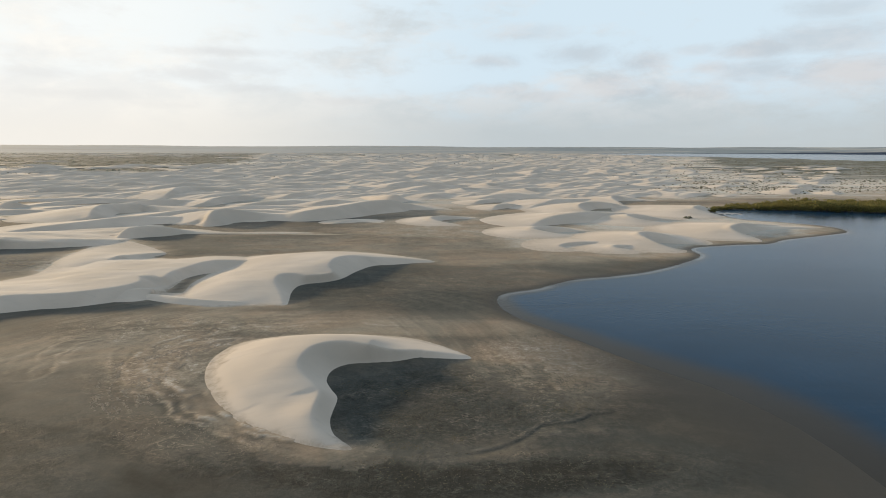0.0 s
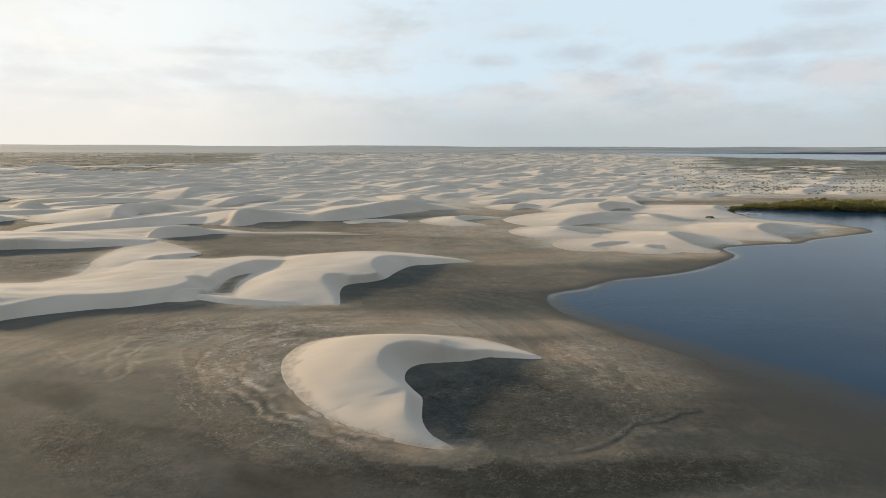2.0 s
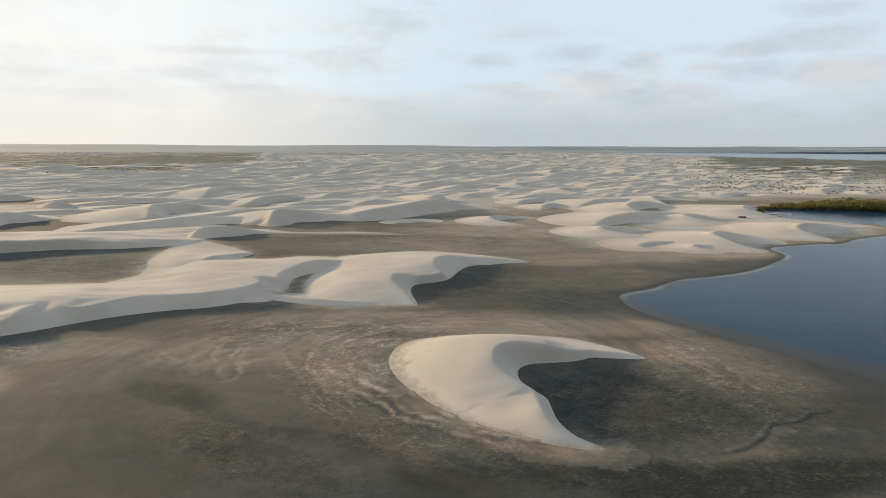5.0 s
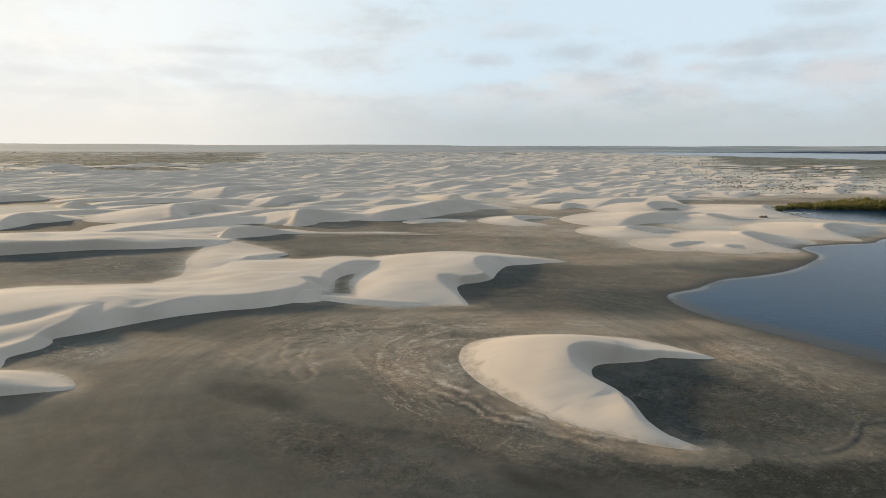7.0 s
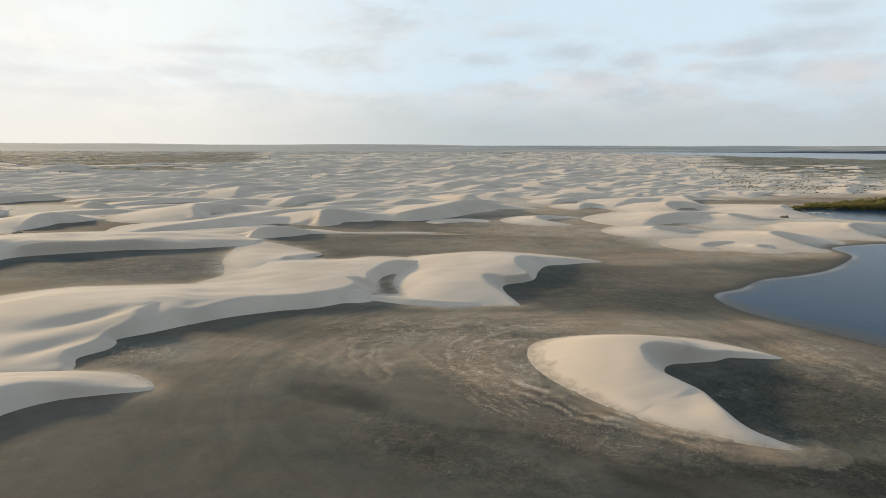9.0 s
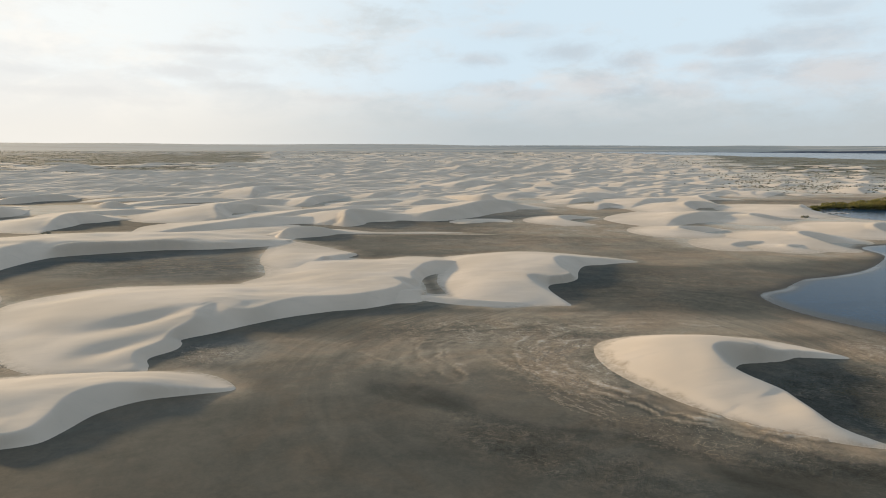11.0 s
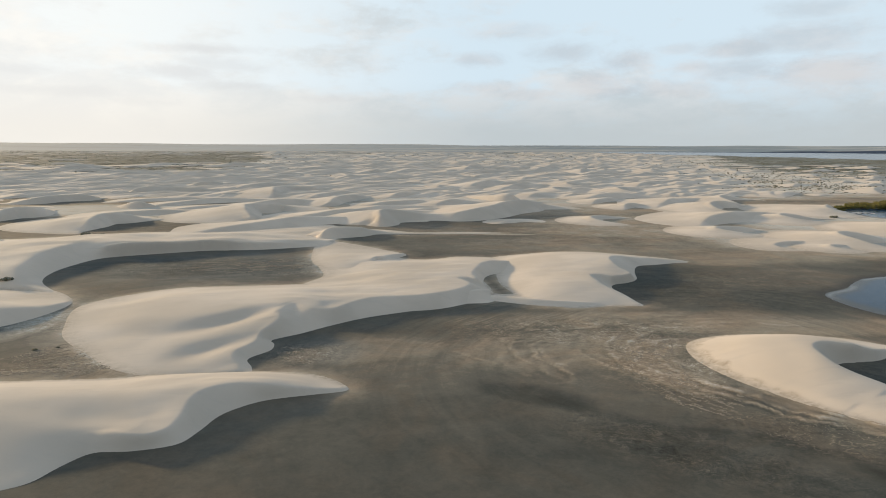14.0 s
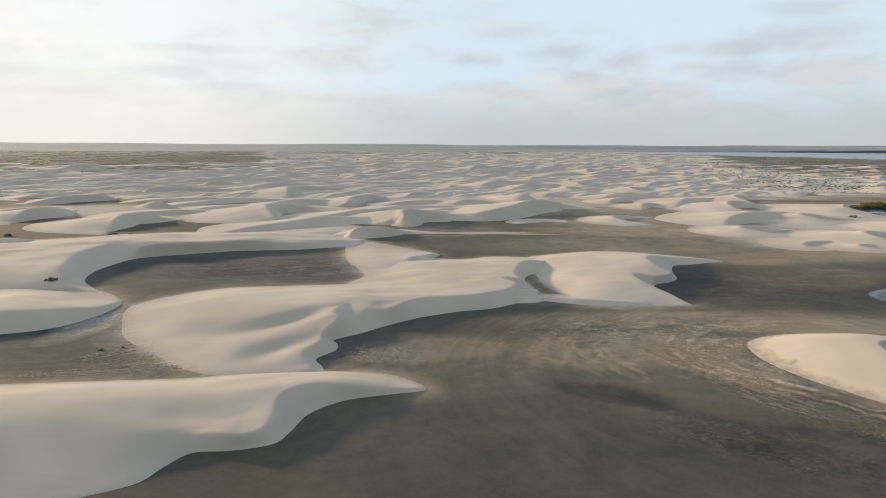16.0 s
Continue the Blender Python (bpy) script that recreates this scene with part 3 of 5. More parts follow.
def build_ground():
    y = np.concatenate([np.linspace(-1500, 20, 30)[:-1], lines(20, (54, 0.6), (74, 0.26), (112, 0.42), (150, 0.6), (330, 1.6), (700, 5), (1600, 14), (4850, 60))])
    right = lines(40, (90, 0.8), (230, 2.5), (700, 12), (4300, 90))
    left = -lines(160, (230, 0.8), (420, 3), (900, 14), (4300, 90))[::-1]
    x = np.concatenate([left, np.arange(-159.4, -72, 0.65), np.arange(-72, -8, 0.42), np.arange(-8, 25, 0.34), np.arange(25, 39.9, 0.6), right])
    gx, gy = np.meshgrid(x, y)
    z = ground_z(gx, gy)
    d = shore_distance(gx, gy)
    def patches(table):
        v = np.zeros_like(gx)
        for cx, cy, rx, ry, turn, a in table:
            v = np.maximum(v, a * blob(gx, gy, cx, cy, rx, ry, turn))
        return v
    dark, tan, dry, rough = patches(DARK), patches(TAN), patches(DRY), patches(ROUGH)
    # sand blown a little way out from the dunes' feet, and old foot lines round the crescent dune
    for key, (foot, brink, count) in NEAR_DUNES.items():
        edge = curve(foot, True)
        m = (gx > edge[:, 0].min() - 14) & (gx < edge[:, 0].max() + 14) & (gy > edge[:, 1].min() - 14) & (gy < edge[:, 1].max() + 14)
        far = along(gx[m], gy[m], np.vstack([edge, edge[:1]]))[0]
        lee = along(gx[m], gy[m], edge[:(count - 1) * 6 + 1])[0]
        tips = np.minimum(np.hypot(gx[m] - foot[0][0], gy[m] - foot[0][1]), np.hypot(gx[m] - foot[count - 1][0], gy[m] - foot[count - 1][1]))
        side = smooth(lee - far, 0.5, 4)
        apron = ((0.4 if key == "crescent" else 0.5) * np.exp(-far / 2.0) * side + (0.10 if key == "crescent" else 0.5) * np.exp(-tips / 2.2)) * (0.45 + 1.1 * fnoise(gx[m] / 3, gy[m] / 3, 59))
        if key == "crescent":
            low = smooth(-(gx[m] * 0.55 + gy[m]), -82, -66) * side
            apron = apron + 0.12 * np.exp(-((far - 1.4 - 2.6 * fnoise(gx[m] / 6, gy[m] / 6, 57)) / 0.55) ** 2) * low
        dry[m] = np.maximum(dry[m], apron)
    field = smooth(gy - 0.35 * np.maximum(-60 - gx, 0), 262, 370) * (0.45 + 0.3 * smooth(gy, 440, 640) + 0.8 * fnoise(gx / 34, gy / 20, 11))
    east = smooth(gx - 0.05 * gy, -40, 60)
    field = field + east * (smooth(gy, 262, 370) * (1.1 * fnoise(gx / 95, gy / 17, 12) - 0.06) + 0.42 * smooth(gy, 400, 520) - field)
    # dark lowers the tone for damp ground and for painted dune and cloud shade
    tone = 0.345 + 0.37 * tan - 0.38 * dark
    tone = np.maximum(tone, 0.40 + 0.6 * np.maximum(dry, field) - 0.15 * dark) * (np.maximum(dry, field) > 0.05) + tone * (np.maximum(dry, field) <= 0.05)
    m = (gx > -8) & (gx < 28) & (gy > 50) & (gy < 80)
    _, north, south = gully(gx[m], gy[m])
    ends = smooth(gx[m], 24, 17) * smooth(gx[m], -6, 4)
    # pale lips, and the cut bank's shadow drawn as a thin dark line
    tone[m] += ends * (-0.12 * np.exp(-((north + 0.25) / 0.25) ** 2) + 0.13 * np.exp(-((north - 0.35) / 0.30) ** 2) * smooth(fnoise(gx[m] / 2, gy[m] / 2, 63), 0.3, 0.6)
                       + 0.20 * np.exp(-((south - 0.9) / 1.0) ** 2) * smooth(fnoise(gx[m] / 1.6, gy[m] / 1.1, 64), 0.38, 0.66) * smooth(gx[m], 3, 9)
                       + 0.05 * (north < 0) * (south < 0))
    # low broken lips of old sand layers: a pale edge, darker below it
    for line, strength in LIPS:
        edge = curve(line, per=4)
        m = (gx > edge[:, 0].min() - 4) & (gx < edge[:, 0].max() + 4) & (gy > edge[:, 1].min() - 4) & (gy < edge[:, 1].max() + 4)
        a, b = gx[m], gy[m]
        off, _, turn = along(a, b, edge)
        off = np.where(turn > 0, off, -off) + 2.4 * (fnoise(a / 2.6, b / 2.6, 66) - 0.5) + 0.5 * (fnoise(a / 0.7, b / 0.7, 67) - 0.5)
        close = np.exp(-(along(a, b, edge)[0] / 2.2) ** 2)
        broken = smooth(fnoise(a / 3.0, b / 3.0, 68), 0.34, 0.56) * close
        tone[m] += strength * broken * (0.24 * np.exp(-(off / 0.40) ** 2) - 0.14 * np.exp(-((off + 0.75) / 0.40) ** 2))
        z[m] += 0.12 * strength * broken * smooth(off, -0.35, 0.05) * np.exp(-np.maximum(off, 0) / 1.2)
    for line in TRACKS:
        tone = tone + 0.20 * np.exp(-(along(gx, gy, curve(line))[0] / 0.5) ** 2)
    furrow = along(gx, gy, FURROW)[0] - 2.0 * (fnoise(gx / 5, gy / 5, 55) - 0.3)
    tone = tone - 0.13 * np.exp(-(furrow / 1.1) ** 2) * smooth(fnoise(gx / 7, gy / 7, 56), 0.2, 0.5)
    swept = patches(SWEPT)
    # streaks sweep round the crescent dune and run across the view elsewhere
    ring = np.hypot(gx + 20, (gy - 84) * 1.1)
    near = smooth(ring, 75, 40) * smooth(gx, 25, -15)
    turn = np.arctan2(gy - 84, -(gx + 20))
    hu, hv = 0.80 * (gx - SWIRL[0]) - 0.6 * (gy - SWIRL[1]), 0.6 * (gx - SWIRL[0]) + 0.80 * (gy - SWIRL[1])
    hook = hu - hv * np.abs(hv) * 0.02 - hv * hv / 7 + 5.0 * fnoise(gx / 6, gy / 6, 53)
    curl = blob(gx, gy, SWIRL[0], SWIRL[1], 11, 15, -30)
    wander = 7.0 * fnoise(gx / 22, gy / 22, 51) + 2.5 * fnoise(gx / 6, gy / 6, 52)
    across = near * ring + (1 - near) * (gy * 0.9 - gx * 0.12) + wander
    # nested hooked arcs where old sand layers were cut off
    tone = tone + 0.06 * curl * smooth(np.sin(1.7 * hook), -0.5, 0.9) * smooth(fnoise(gx / 4, gy / 4, 54), 0.25, 0.6) - 0.05 * curl
    length = near * turn * 34 + (1 - near) * (gx + 0.2 * gy)
    r = np.hypot(gx, gy)
    edge = gx + 84 - (-0.22 * gy + 120 * (fnoise(gx / 200, gy / 260, 21) - 0.5))
    veg = smooth(gy, 640, 800) * smooth(-edge, -40, 110) * 0.95
    right_edge = gx - (0.42 * gy - 60) + 160 * (fnoise(gx / 160, gy / 120, 31) - 0.5)
    veg = np.maximum(veg, smooth(gy, 530, 640) * smooth(right_edge, -60, 150) * (0.55 + 0.42 * smooth(gy, 720, 950)))
    veg = np.maximum(veg, smooth(r, 1500, 2600) * (0.45 + 0.5 * fnoise(gx / 300, gy / 500, 41)))
    wet = np.maximum(smooth(d, 4.0, 0.3) * 0.8, smooth(d, 20, 1) * smooth(gy, 118, 84) * 0.9)
    silt = smooth(-d, 0.5, 11)
    silt = np.where(inside(gx, gy, FAR_LAGOON), 1.0, silt)
    # far: how strongly haze is mixed into the ground's colour
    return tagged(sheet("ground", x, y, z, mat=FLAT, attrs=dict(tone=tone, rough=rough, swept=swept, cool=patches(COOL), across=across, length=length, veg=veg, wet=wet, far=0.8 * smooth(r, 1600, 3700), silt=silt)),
                  "damp grey-brown sand flats with swirling dry streaks and dark hollows", "ground", kind="structure")


# low lips on the flat, the higher side on the right of their way: points, strength
LIPS = [([(-11.4, 63.0), (-12.9, 63.5), (-17.1, 64.3), (-20.8, 65.6), (-23.6, 67.9), (-26.7, 69.4), (-28.6, 70.0), (-31.2, 73.8), (-33.7, 78.4), (-37.2, 82.0)], 1.20),
        ([(-14.7, 64.3), (-19.0, 66.0), (-22.3, 67.9), (-26.0, 71.0), (-28.5, 73.8), (-30.5, 78.4), (-31.3, 83.5), (-33.1, 89.3)], 1.05),
        ([(-20.6, 64.0), (-24.5, 66.0), (-28.4, 68.5), (-31.2, 70.8), (-34.3, 75.0), (-37.0, 78.4)], 0.90),
        ([(-30.0, 101.1), (-35.3, 99.8), (-40.6, 95.9)], 0.62),
        ([(-18.2, 62.7), (-25.1, 66.1), (-31.4, 70.5), (-34.7, 76.5), (-39.8, 78.3), (-44.3, 85.7), (-46.0, 93.1)], 0.56),
        ([(-42.0, 103.5), (-45.5, 98.0), (-44.5, 91.0), (-40.5, 84.0)], 0.50), ([(-36.0, 104.0), (-40.5, 100.0), (-41.5, 93.0), (-38.5, 86.0)], 0.56),
        ([(-48.0, 106.0), (-50.0, 98.0), (-48.5, 90.0), (-44.0, 81.0)], 0.37),
        ([(-57.2, 85.2), (-58.3, 88.0), (-60.1, 92.5), (-60.5, 97.5), (-58.1, 100.4), (-54.6, 102.0)], 0.50), ([(-53.7, 84.7), (-55.1, 87.5), (-57.2, 92.0), (-57.4, 97.2), (-55.4, 100.1), (-50.9, 101.6)], 0.56),
        ([(-53.8, 87.9), (-55.7, 90.9), (-56.0, 95.2), (-54.9, 97.7), (-52.4, 98.9)], 0.50), ([(-59.2, 84.5), (-63.5, 88.8), (-67.3, 93.1), (-71.5, 97.6), (-69.6, 100.3), (-61.1, 102.0)], 0.37),
        ([(-58.2, 81.7), (-56.4, 80.9), (-54.1, 82.9), (-54.4, 85.1)], 0.43), ([(-30.0, 112.0), (-38.0, 110.0), (-48.0, 107.0), (-56.0, 106.0)], 0.50), ([(-6.0, 108.0), (-18.0, 110.5), (-30.0, 108.0), (-40.0, 106.5)], 0.43),
        ([(15.0, 85.3), (15.0, 87.1), (14.5, 89.6)], 0.37), ([(14.8, 77.8), (14.7, 80.1), (14.9, 83.1)], 0.37), ([(12.0, 83.7), (11.0, 87.1), (8.5, 93.0)], 0.37)]
FURROW = curve([(-60.9, 79.7), (-54.9, 72.6), (-47.7, 67.5), (-41, 65.8), (-35.4, 63.8), (-31, 59.8), (-29, 56.4), (-25, 53.8)])   # dark crumbled edge
SWIRL = (-58.0, 93.0)             # middle of the hooked arcs on the flat
# soft patches: x, y, half widths, turn, strength
# DARK: damp and grassy ground, and dune and cloud shade painted into the tone
DARK = [(-4, 69, 9, 7, 0, 0.55), (7, 57.4, 13, 1.8, 0, 0.8), (-152, 104, 34, 18, 0, 0.35), (-10, 57, 14, 4, 0, 0.8), (-138, 165, 34, 18, 0, 0.35), (1, 77, 24, 15, 12, 0.5), (-8, 79, 12, 11, 0, 0.35), (-6, 140, 30, 28, 0, 0.25), (-20, 143, 14, 16, 0, 0.3), (5, 56, 24, 4.5, 8, 0.85), (-46, 61, 18, 5, -35, 0.4),
        (-18, 55, 20, 8, 5, 0.5), (-88, 56, 46, 18, 0, 0.08), (-52, 62, 24, 15, -20, 0.2), (-72, 73, 18, 6, 10, 0.3), (-92, 98, 18, 10, 0, 0.1),
        (-60, 77, 10, 4, -25, 0.6), (26, 66, 18, 16, 0, 0.5), (-66, 112, 22, 5, 8, 0.15), (-85, 45, 70, 12, 0, 0.08), (-40, 44, 130, 16, 0, 0.12)]
TAN = [(-66, 82, 34, 18, -10, 0.26), (-8, 108, 42, 8, 0, 0.75), (14, 150, 30, 14, 10, 0.35), (-80, 97, 15, 8, 5, 0.62), (-88, 92, 9, 5, 0, 0.5), (20, 262, 70, 40, 0, 0.85), (80, 300, 80, 60, 0, 0.8), (16, 89, 16, 18, 0, 0.85), (-57, 95, 20, 13, 0, 0.62), (-47, 97, 20, 13, 0, 0.70), (-100, 240, 60, 30, 0, 0.4),
       (-74, 86, 10, 6, 0, 0.3), (-30, 112, 50, 9, 0, 0.62), (0, 330, 160, 60, 0, 0.8), (260, 455, 240, 85, 0, 0.9), (-86, 93, 8, 5, 0, 0.7), (24, 180, 44, 16, 10, 0.7), (-10, 200, 70, 30, 0, 0.55), (8, 236, 60, 26, 0, 0.85), (-37, 91, 12, 16, 0, 0.72)]
DRY = [(-12, 106.5, 30, 4.5, 0, 0.30), (-141.5, 113, 5, 15, -12, 0.55), (-64, 229.5, 22, 3.5, 2, 0.8), (-44, 226, 14, 2.2, -4, 0.55), (-205, 310, 110, 40, 0, 0.8), (-95, 335, 60, 35, 0, 0.6), (-38, 90, 7, 13, 0, 0.15), (56, 216, 50, 33, 20, 0.85), (100, 262, 66, 58, 20, 0.85), (62, 190, 34, 14, 20, 0.5), (70, 330, 110, 40, 0, 0.3)]
TRACKS = [[(-86, 227), (-70, 228.5), (-56, 230), (-40, 228)], [(-84, 223), (-66, 224.5), (-52, 225)]]
SWEPT = [(-58, 98, 22, 12, 0, 0.3), (-38, 112, 40, 8, 0, 0.5), (-36, 96, 10, 14, 0, 0.7), (8, 102, 14, 10, 0, 0.3), (-140, 94, 30, 10, 0, 0.5), (-128, 162, 44, 20, 0, 0.7)]
ROUGH = [(-39, 90, 11, 18, 0, 1.0), (3, 76, 24, 16, 10, 1.0), (-46, 106, 26, 9, 0, 0.9), (16, 88, 17, 18, 0, 0.8), (-28, 64, 18, 6, -25, 0.8), (-6, 140, 28, 24, 0, 0.5), (6, 57, 28, 6, 5, 0.8),
         (-125, 165, 36, 16, 0, 0.9), (-122, 92, 14, 8, 0, 1.0), (-92, 94, 8, 6, 0, 0.8), (-150, 115, 26, 14, 0, 0.8), (20, 250, 300, 60, 0, 0.4), (0, 500, 900, 160, 0, 0.6), (-46, 62, 18, 6, -35, 0.7)]
COOL = [(-128, 165, 46, 26, 0, 1.0), (-152, 108, 34, 22, 0, 1.0), (-92, 96, 10, 10, 0, 0.5)]
build_ground()


def build_water():
    x = np.concatenate([np.arange(0, 260, 0.9), np.linspace(262, 900, 20)])
    y = np.concatenate([np.linspace(-250, 28, 14), np.arange(30, 345, 0.9)])
    gx, gy = np.meshgrid(x, y)
    d = shore_distance(gx, gy)
    near = smooth(gy, 150, 70)
    deep = smooth(-d, 0.2, 5 + 11 * near)
    edge = 0.35 * np.exp(-((d + 0.7) / 0.8) ** 2) * smooth(gy, 118, 135) * smooth(fnoise(gx / 12, gy / 12, 77), 0.3, 0.6)
    tagged(sheet("lagoon_water", x, y, np.zeros_like(gx), d < 3, WATER, dict(deep=deep, edge=edge)), "calm dark blue lagoon water, faintly rippled", "water", kind="structure")
    x, y = np.linspace(500, 3950, 6), np.linspace(1150, 3300, 6)
    tagged(sheet("distant_lagoon_water", x, y, np.zeros((6, 6)), None, WATER, dict(deep=np.ones((6, 6)), edge=np.zeros((6, 6)))), "pale blue strip of distant lagoon water", "water", kind="structure")


build_water()


# ---- dunes ----
TAKEN = []                      # places that the field's other dunes keep clear of


def blur(h, n):
    """Three passes of a box blur, n cells to each side."""
    for axis in (0, 1) * 3:
        c = np.cumsum(np.concatenate([np.repeat(np.take(h, [0], axis), n + 1, axis), h, np.repeat(np.take(h, [-1], axis), n, axis)], axis), axis)
        size = h.shape[axis]
        h = (np.take(c, np.arange(2 * n + 1, 2 * n + 1 + size), axis) - np.take(c, np.arange(size), axis)) / (2 * n + 1)
    return h


def relief(x, y, size, amount, seed):
    return amount * (fnoise(x / size, y / (size * 0.45), seed, 3) - 0.5)


def shaped_dune(name, foot, brink, lee_count, step, seed, roughness=0.35, label="", valleys=(), soft_west=None):
    """A dune from the line of its foot (the lee side's points first) and its brink (x, y, height):
    a straight slip face from brink to lee foot, a rounded windward back."""
    out = curve(foot, True)
    ridge = curve(brink)
    TAKEN.extend((p[0] - 6, p[1] + 4) for p in ridge[::6])
    lee = out[:(lee_count - 1) * 6 + 1]
    wind = np.vstack([out[(lee_count - 1) * 6:], out[:1]])
    lee_area = np.vstack([lee, ridge[::-1, :2]])
    x = np.arange(out[:, 0].min() - 2, out[:, 0].max() + 2, step)
    y = np.arange(out[:, 1].min() - 2, out[:, 1].max() + 2, step)
    gx, gy = np.meshgrid(x, y)
    d_lee, d_wind = along(gx, gy, lee)[0], along(gx, gy, wind)[0]
    d_ridge, top, turn = along(gx, gy, ridge)
    t_lee = d_lee / (d_lee + d_ridge + 1e-6)
    t_wind = d_wind / (d_wind + d_ridge + 1e-6)
    wind_h = top * (1 - (1 - t_wind) ** 1.9) * (0.35 + 0.65 * smooth(t_wind, 0.0, 0.35))
    soft = blur(wind_h, int(2.2 / step))
    wind_h = wind_h + (soft - wind_h) * smooth(d_ridge, 0.8, 5) * smooth(d_wind, 0.5, 4)
    h = np.where(inside(gx, gy, lee_area), top * t_lee, wind_h)
    back = smooth(d_wind, 0.5, 6) * (~inside(gx, gy, lee_area)) * smooth(d_ridge, 0.3, 4)
    h = h + back * relief(gx, gy, 13, roughness, seed)
    for line in valleys:           # blown-out furrows across the back: a steep northern wall, a long rise on the south
        off, deep, turn = along(gx, gy, curve(line))
        off = off + 1.2 * (fnoise(gx / 5, gy / 5, seed + 3) - 0.5)
        h = h - 0.62 * deep * np.where(turn < 0, np.exp(-(off / 1.6) ** 2), np.exp(-(off / 3.2) ** 2)) * smooth(d_wind, 0.3, 3) * smooth(h, 0.2, 1.2)
    within = inside(gx, gy, out)
    h = np.where(within, np.maximum(h, 0.0), -0.35 * np.minimum(d_lee, d_wind))
    for _ in range(2):
        h[1:-1, 1:-1] = (4 * h[1:-1, 1:-1] + h[:-2, 1:-1] + h[2:, 1:-1] + h[1:-1, :-2] + h[1:-1, 2:]) / 8
    if soft_west is not None:      # the brink is rounded over west of here
        h = h + (blur(h, int(1.3 / step)) - h) * smooth(gx, soft_west + 2, soft_west - 5) * smooth(np.minimum(d_lee, d_wind), 0.9, 3.0)
    keep = within | (np.minimum(d_lee, d_wind) < 1.2)
    ragged = (1.0 + (3.0 * smooth(gx, -24, -31) if seed == 1 else 0.0)) * fnoise(gx / 2.5, gy / 2.5, seed + 9)
    thin = np.maximum(smooth(d_wind - ragged, 0.8, -0.3) * (d_lee > 0.6), 0.55 * smooth(h, 0.25, 0.0) * (d_lee > d_wind))
    return two_sided_dune(x, y, h + ground_z(gx, gy) + 0.02, keep, turn < 0, thin, label, "dunes beside the lagoon")


def crest_dune(name, crest, back, step, seed, label="", at_ground=True, group="dunes across the sand field"):
    """A dune from its crest line (x, y, height), which runs with the slip face on its right, and the length of its windward back."""
    line = curve(crest)
    line[:, 2] = np.maximum(line[:, 2], 0.05)
    if at_ground:
        TAKEN.extend((p[0] - 4, p[1] + 8) for p in line[::6])
    tall = line[:, 2].max()
    pad = back + 2
    x = np.arange(line[:, 0].min() - pad, line[:, 0].max() + pad, step)
    y = np.arange(line[:, 1].min() - pad, line[:, 1].max() + pad, step)
    gx, gy = np.meshgrid(x, y)
    d, top, side = along(gx, gy, line)
    reach = back * np.sqrt(top / tall) + 0.5
    u = np.clip(d / reach, 0, 1.1)
    wind = top * (0.30 * (1 + np.cos(np.pi * np.minimum(u, 1))) + 0.40 * (1 - np.minimum(u, 1)) ** 2) - 2.0 * np.maximum(u - 1, 0)
    wind = wind + (blur(wind, max(1, int((4.5 if at_ground else 2.5) / step))) - wind) * smooth(d, 0.8, 4)
    h = np.where(side > 0, top - 0.62 * d, wind)
    h = h + relief(gx, gy, 16, 0.12 * tall, seed) * smooth(h, 0.1, 0.8 * tall)
    h = np.maximum(h, -0.5)
    if at_ground:
        h = np.where(h > 0, h * smooth(shore_distance(gx, gy), -0.5, 7), h)
    for _ in range(1):
        h[1:-1, 1:-1] = (4 * h[1:-1, 1:-1] + h[:-2, 1:-1] + h[2:, 1:-1] + h[1:-1, :-2] + h[1:-1, 2:]) / 8
    base = ground_z(gx, gy) if at_ground else 0
    thin = 0.85 * smooth(h, 0.5, 0.02) * (side <= 0) if at_ground else np.zeros_like(h)
    return two_sided_dune(x, y, h + base - 0.05, h > -0.2, side > 0, thin, label, group)



def barchan(x, y, width, tall, seed, turn=-8):
    """A small crescent dune, its slip face open to the east: x, y is the middle of its brink."""
    c, q = math.cos(radians(turn)), math.sin(radians(turn))
    tall = tall * 1.4
    crest = [(x + width * (u * c - v * q), y + width * (u * q + v * c), tall * k) for u, v, k in
             ((0.75, -0.62, 0.12), (0.30, -0.45, 0.55), (0.04, -0.20, 0.9), (0.0, 0.08, 1.0), (0.18, 0.42, 0.95), (0.55, 0.66, 0.6), (1.0, 0.78, 0.12))]
    return crest_dune("dune", crest, max(14, tall * 7.5), 0.9 if y < 330 else 1.4, seed, "small pale crescent dune with a grey hollow face", group="dunes on the spit")


WAVY_FURROWS = [[(-120, 100.5, 0.0), (-116.5, 102.2, 0.5), (-111.7, 104.2, 1.1), (-107.8, 106.6, 1.5), (-104.3, 110.0, 1.5), (-101.5, 113.0, 0.6)],
                [(-123, 94.4, 0.0), (-121.3, 95.0, 0.4), (-119.1, 95.8, 0.6), (-117.2, 97.0, 0.4), (-115, 98.2, 0.0)],
                [(-115.5, 86.6, 0.0), (-113.9, 87.7, 0.5), (-110.2, 90.4, 1.3), (-108.1, 93.6, 1.5), (-104.0, 96.9, 1.2), (-101.0, 99.4, 0.4)]]
shaped_dune("dune", *NEAR_DUNES["crescent"], 0.25, 1, label="pale crescent dune with a shaded hooked slip face")
shaped_dune("dune", *NEAR_DUNES["double"], 0.35, 2, label="pale double-lobed dune with two scalloped slip faces")
shaped_dune("dune", *NEAR_DUNES["long"], 0.4, 3, 0.6, label="long pale dune ridge round a hollow")
shaped_dune("dune", *NEAR_DUNES["wavy"], 0.35, 4, 0.6, label="broad warm-lit dune with wavy ridges on its back", valleys=WAVY_FURROWS, soft_west=-100)
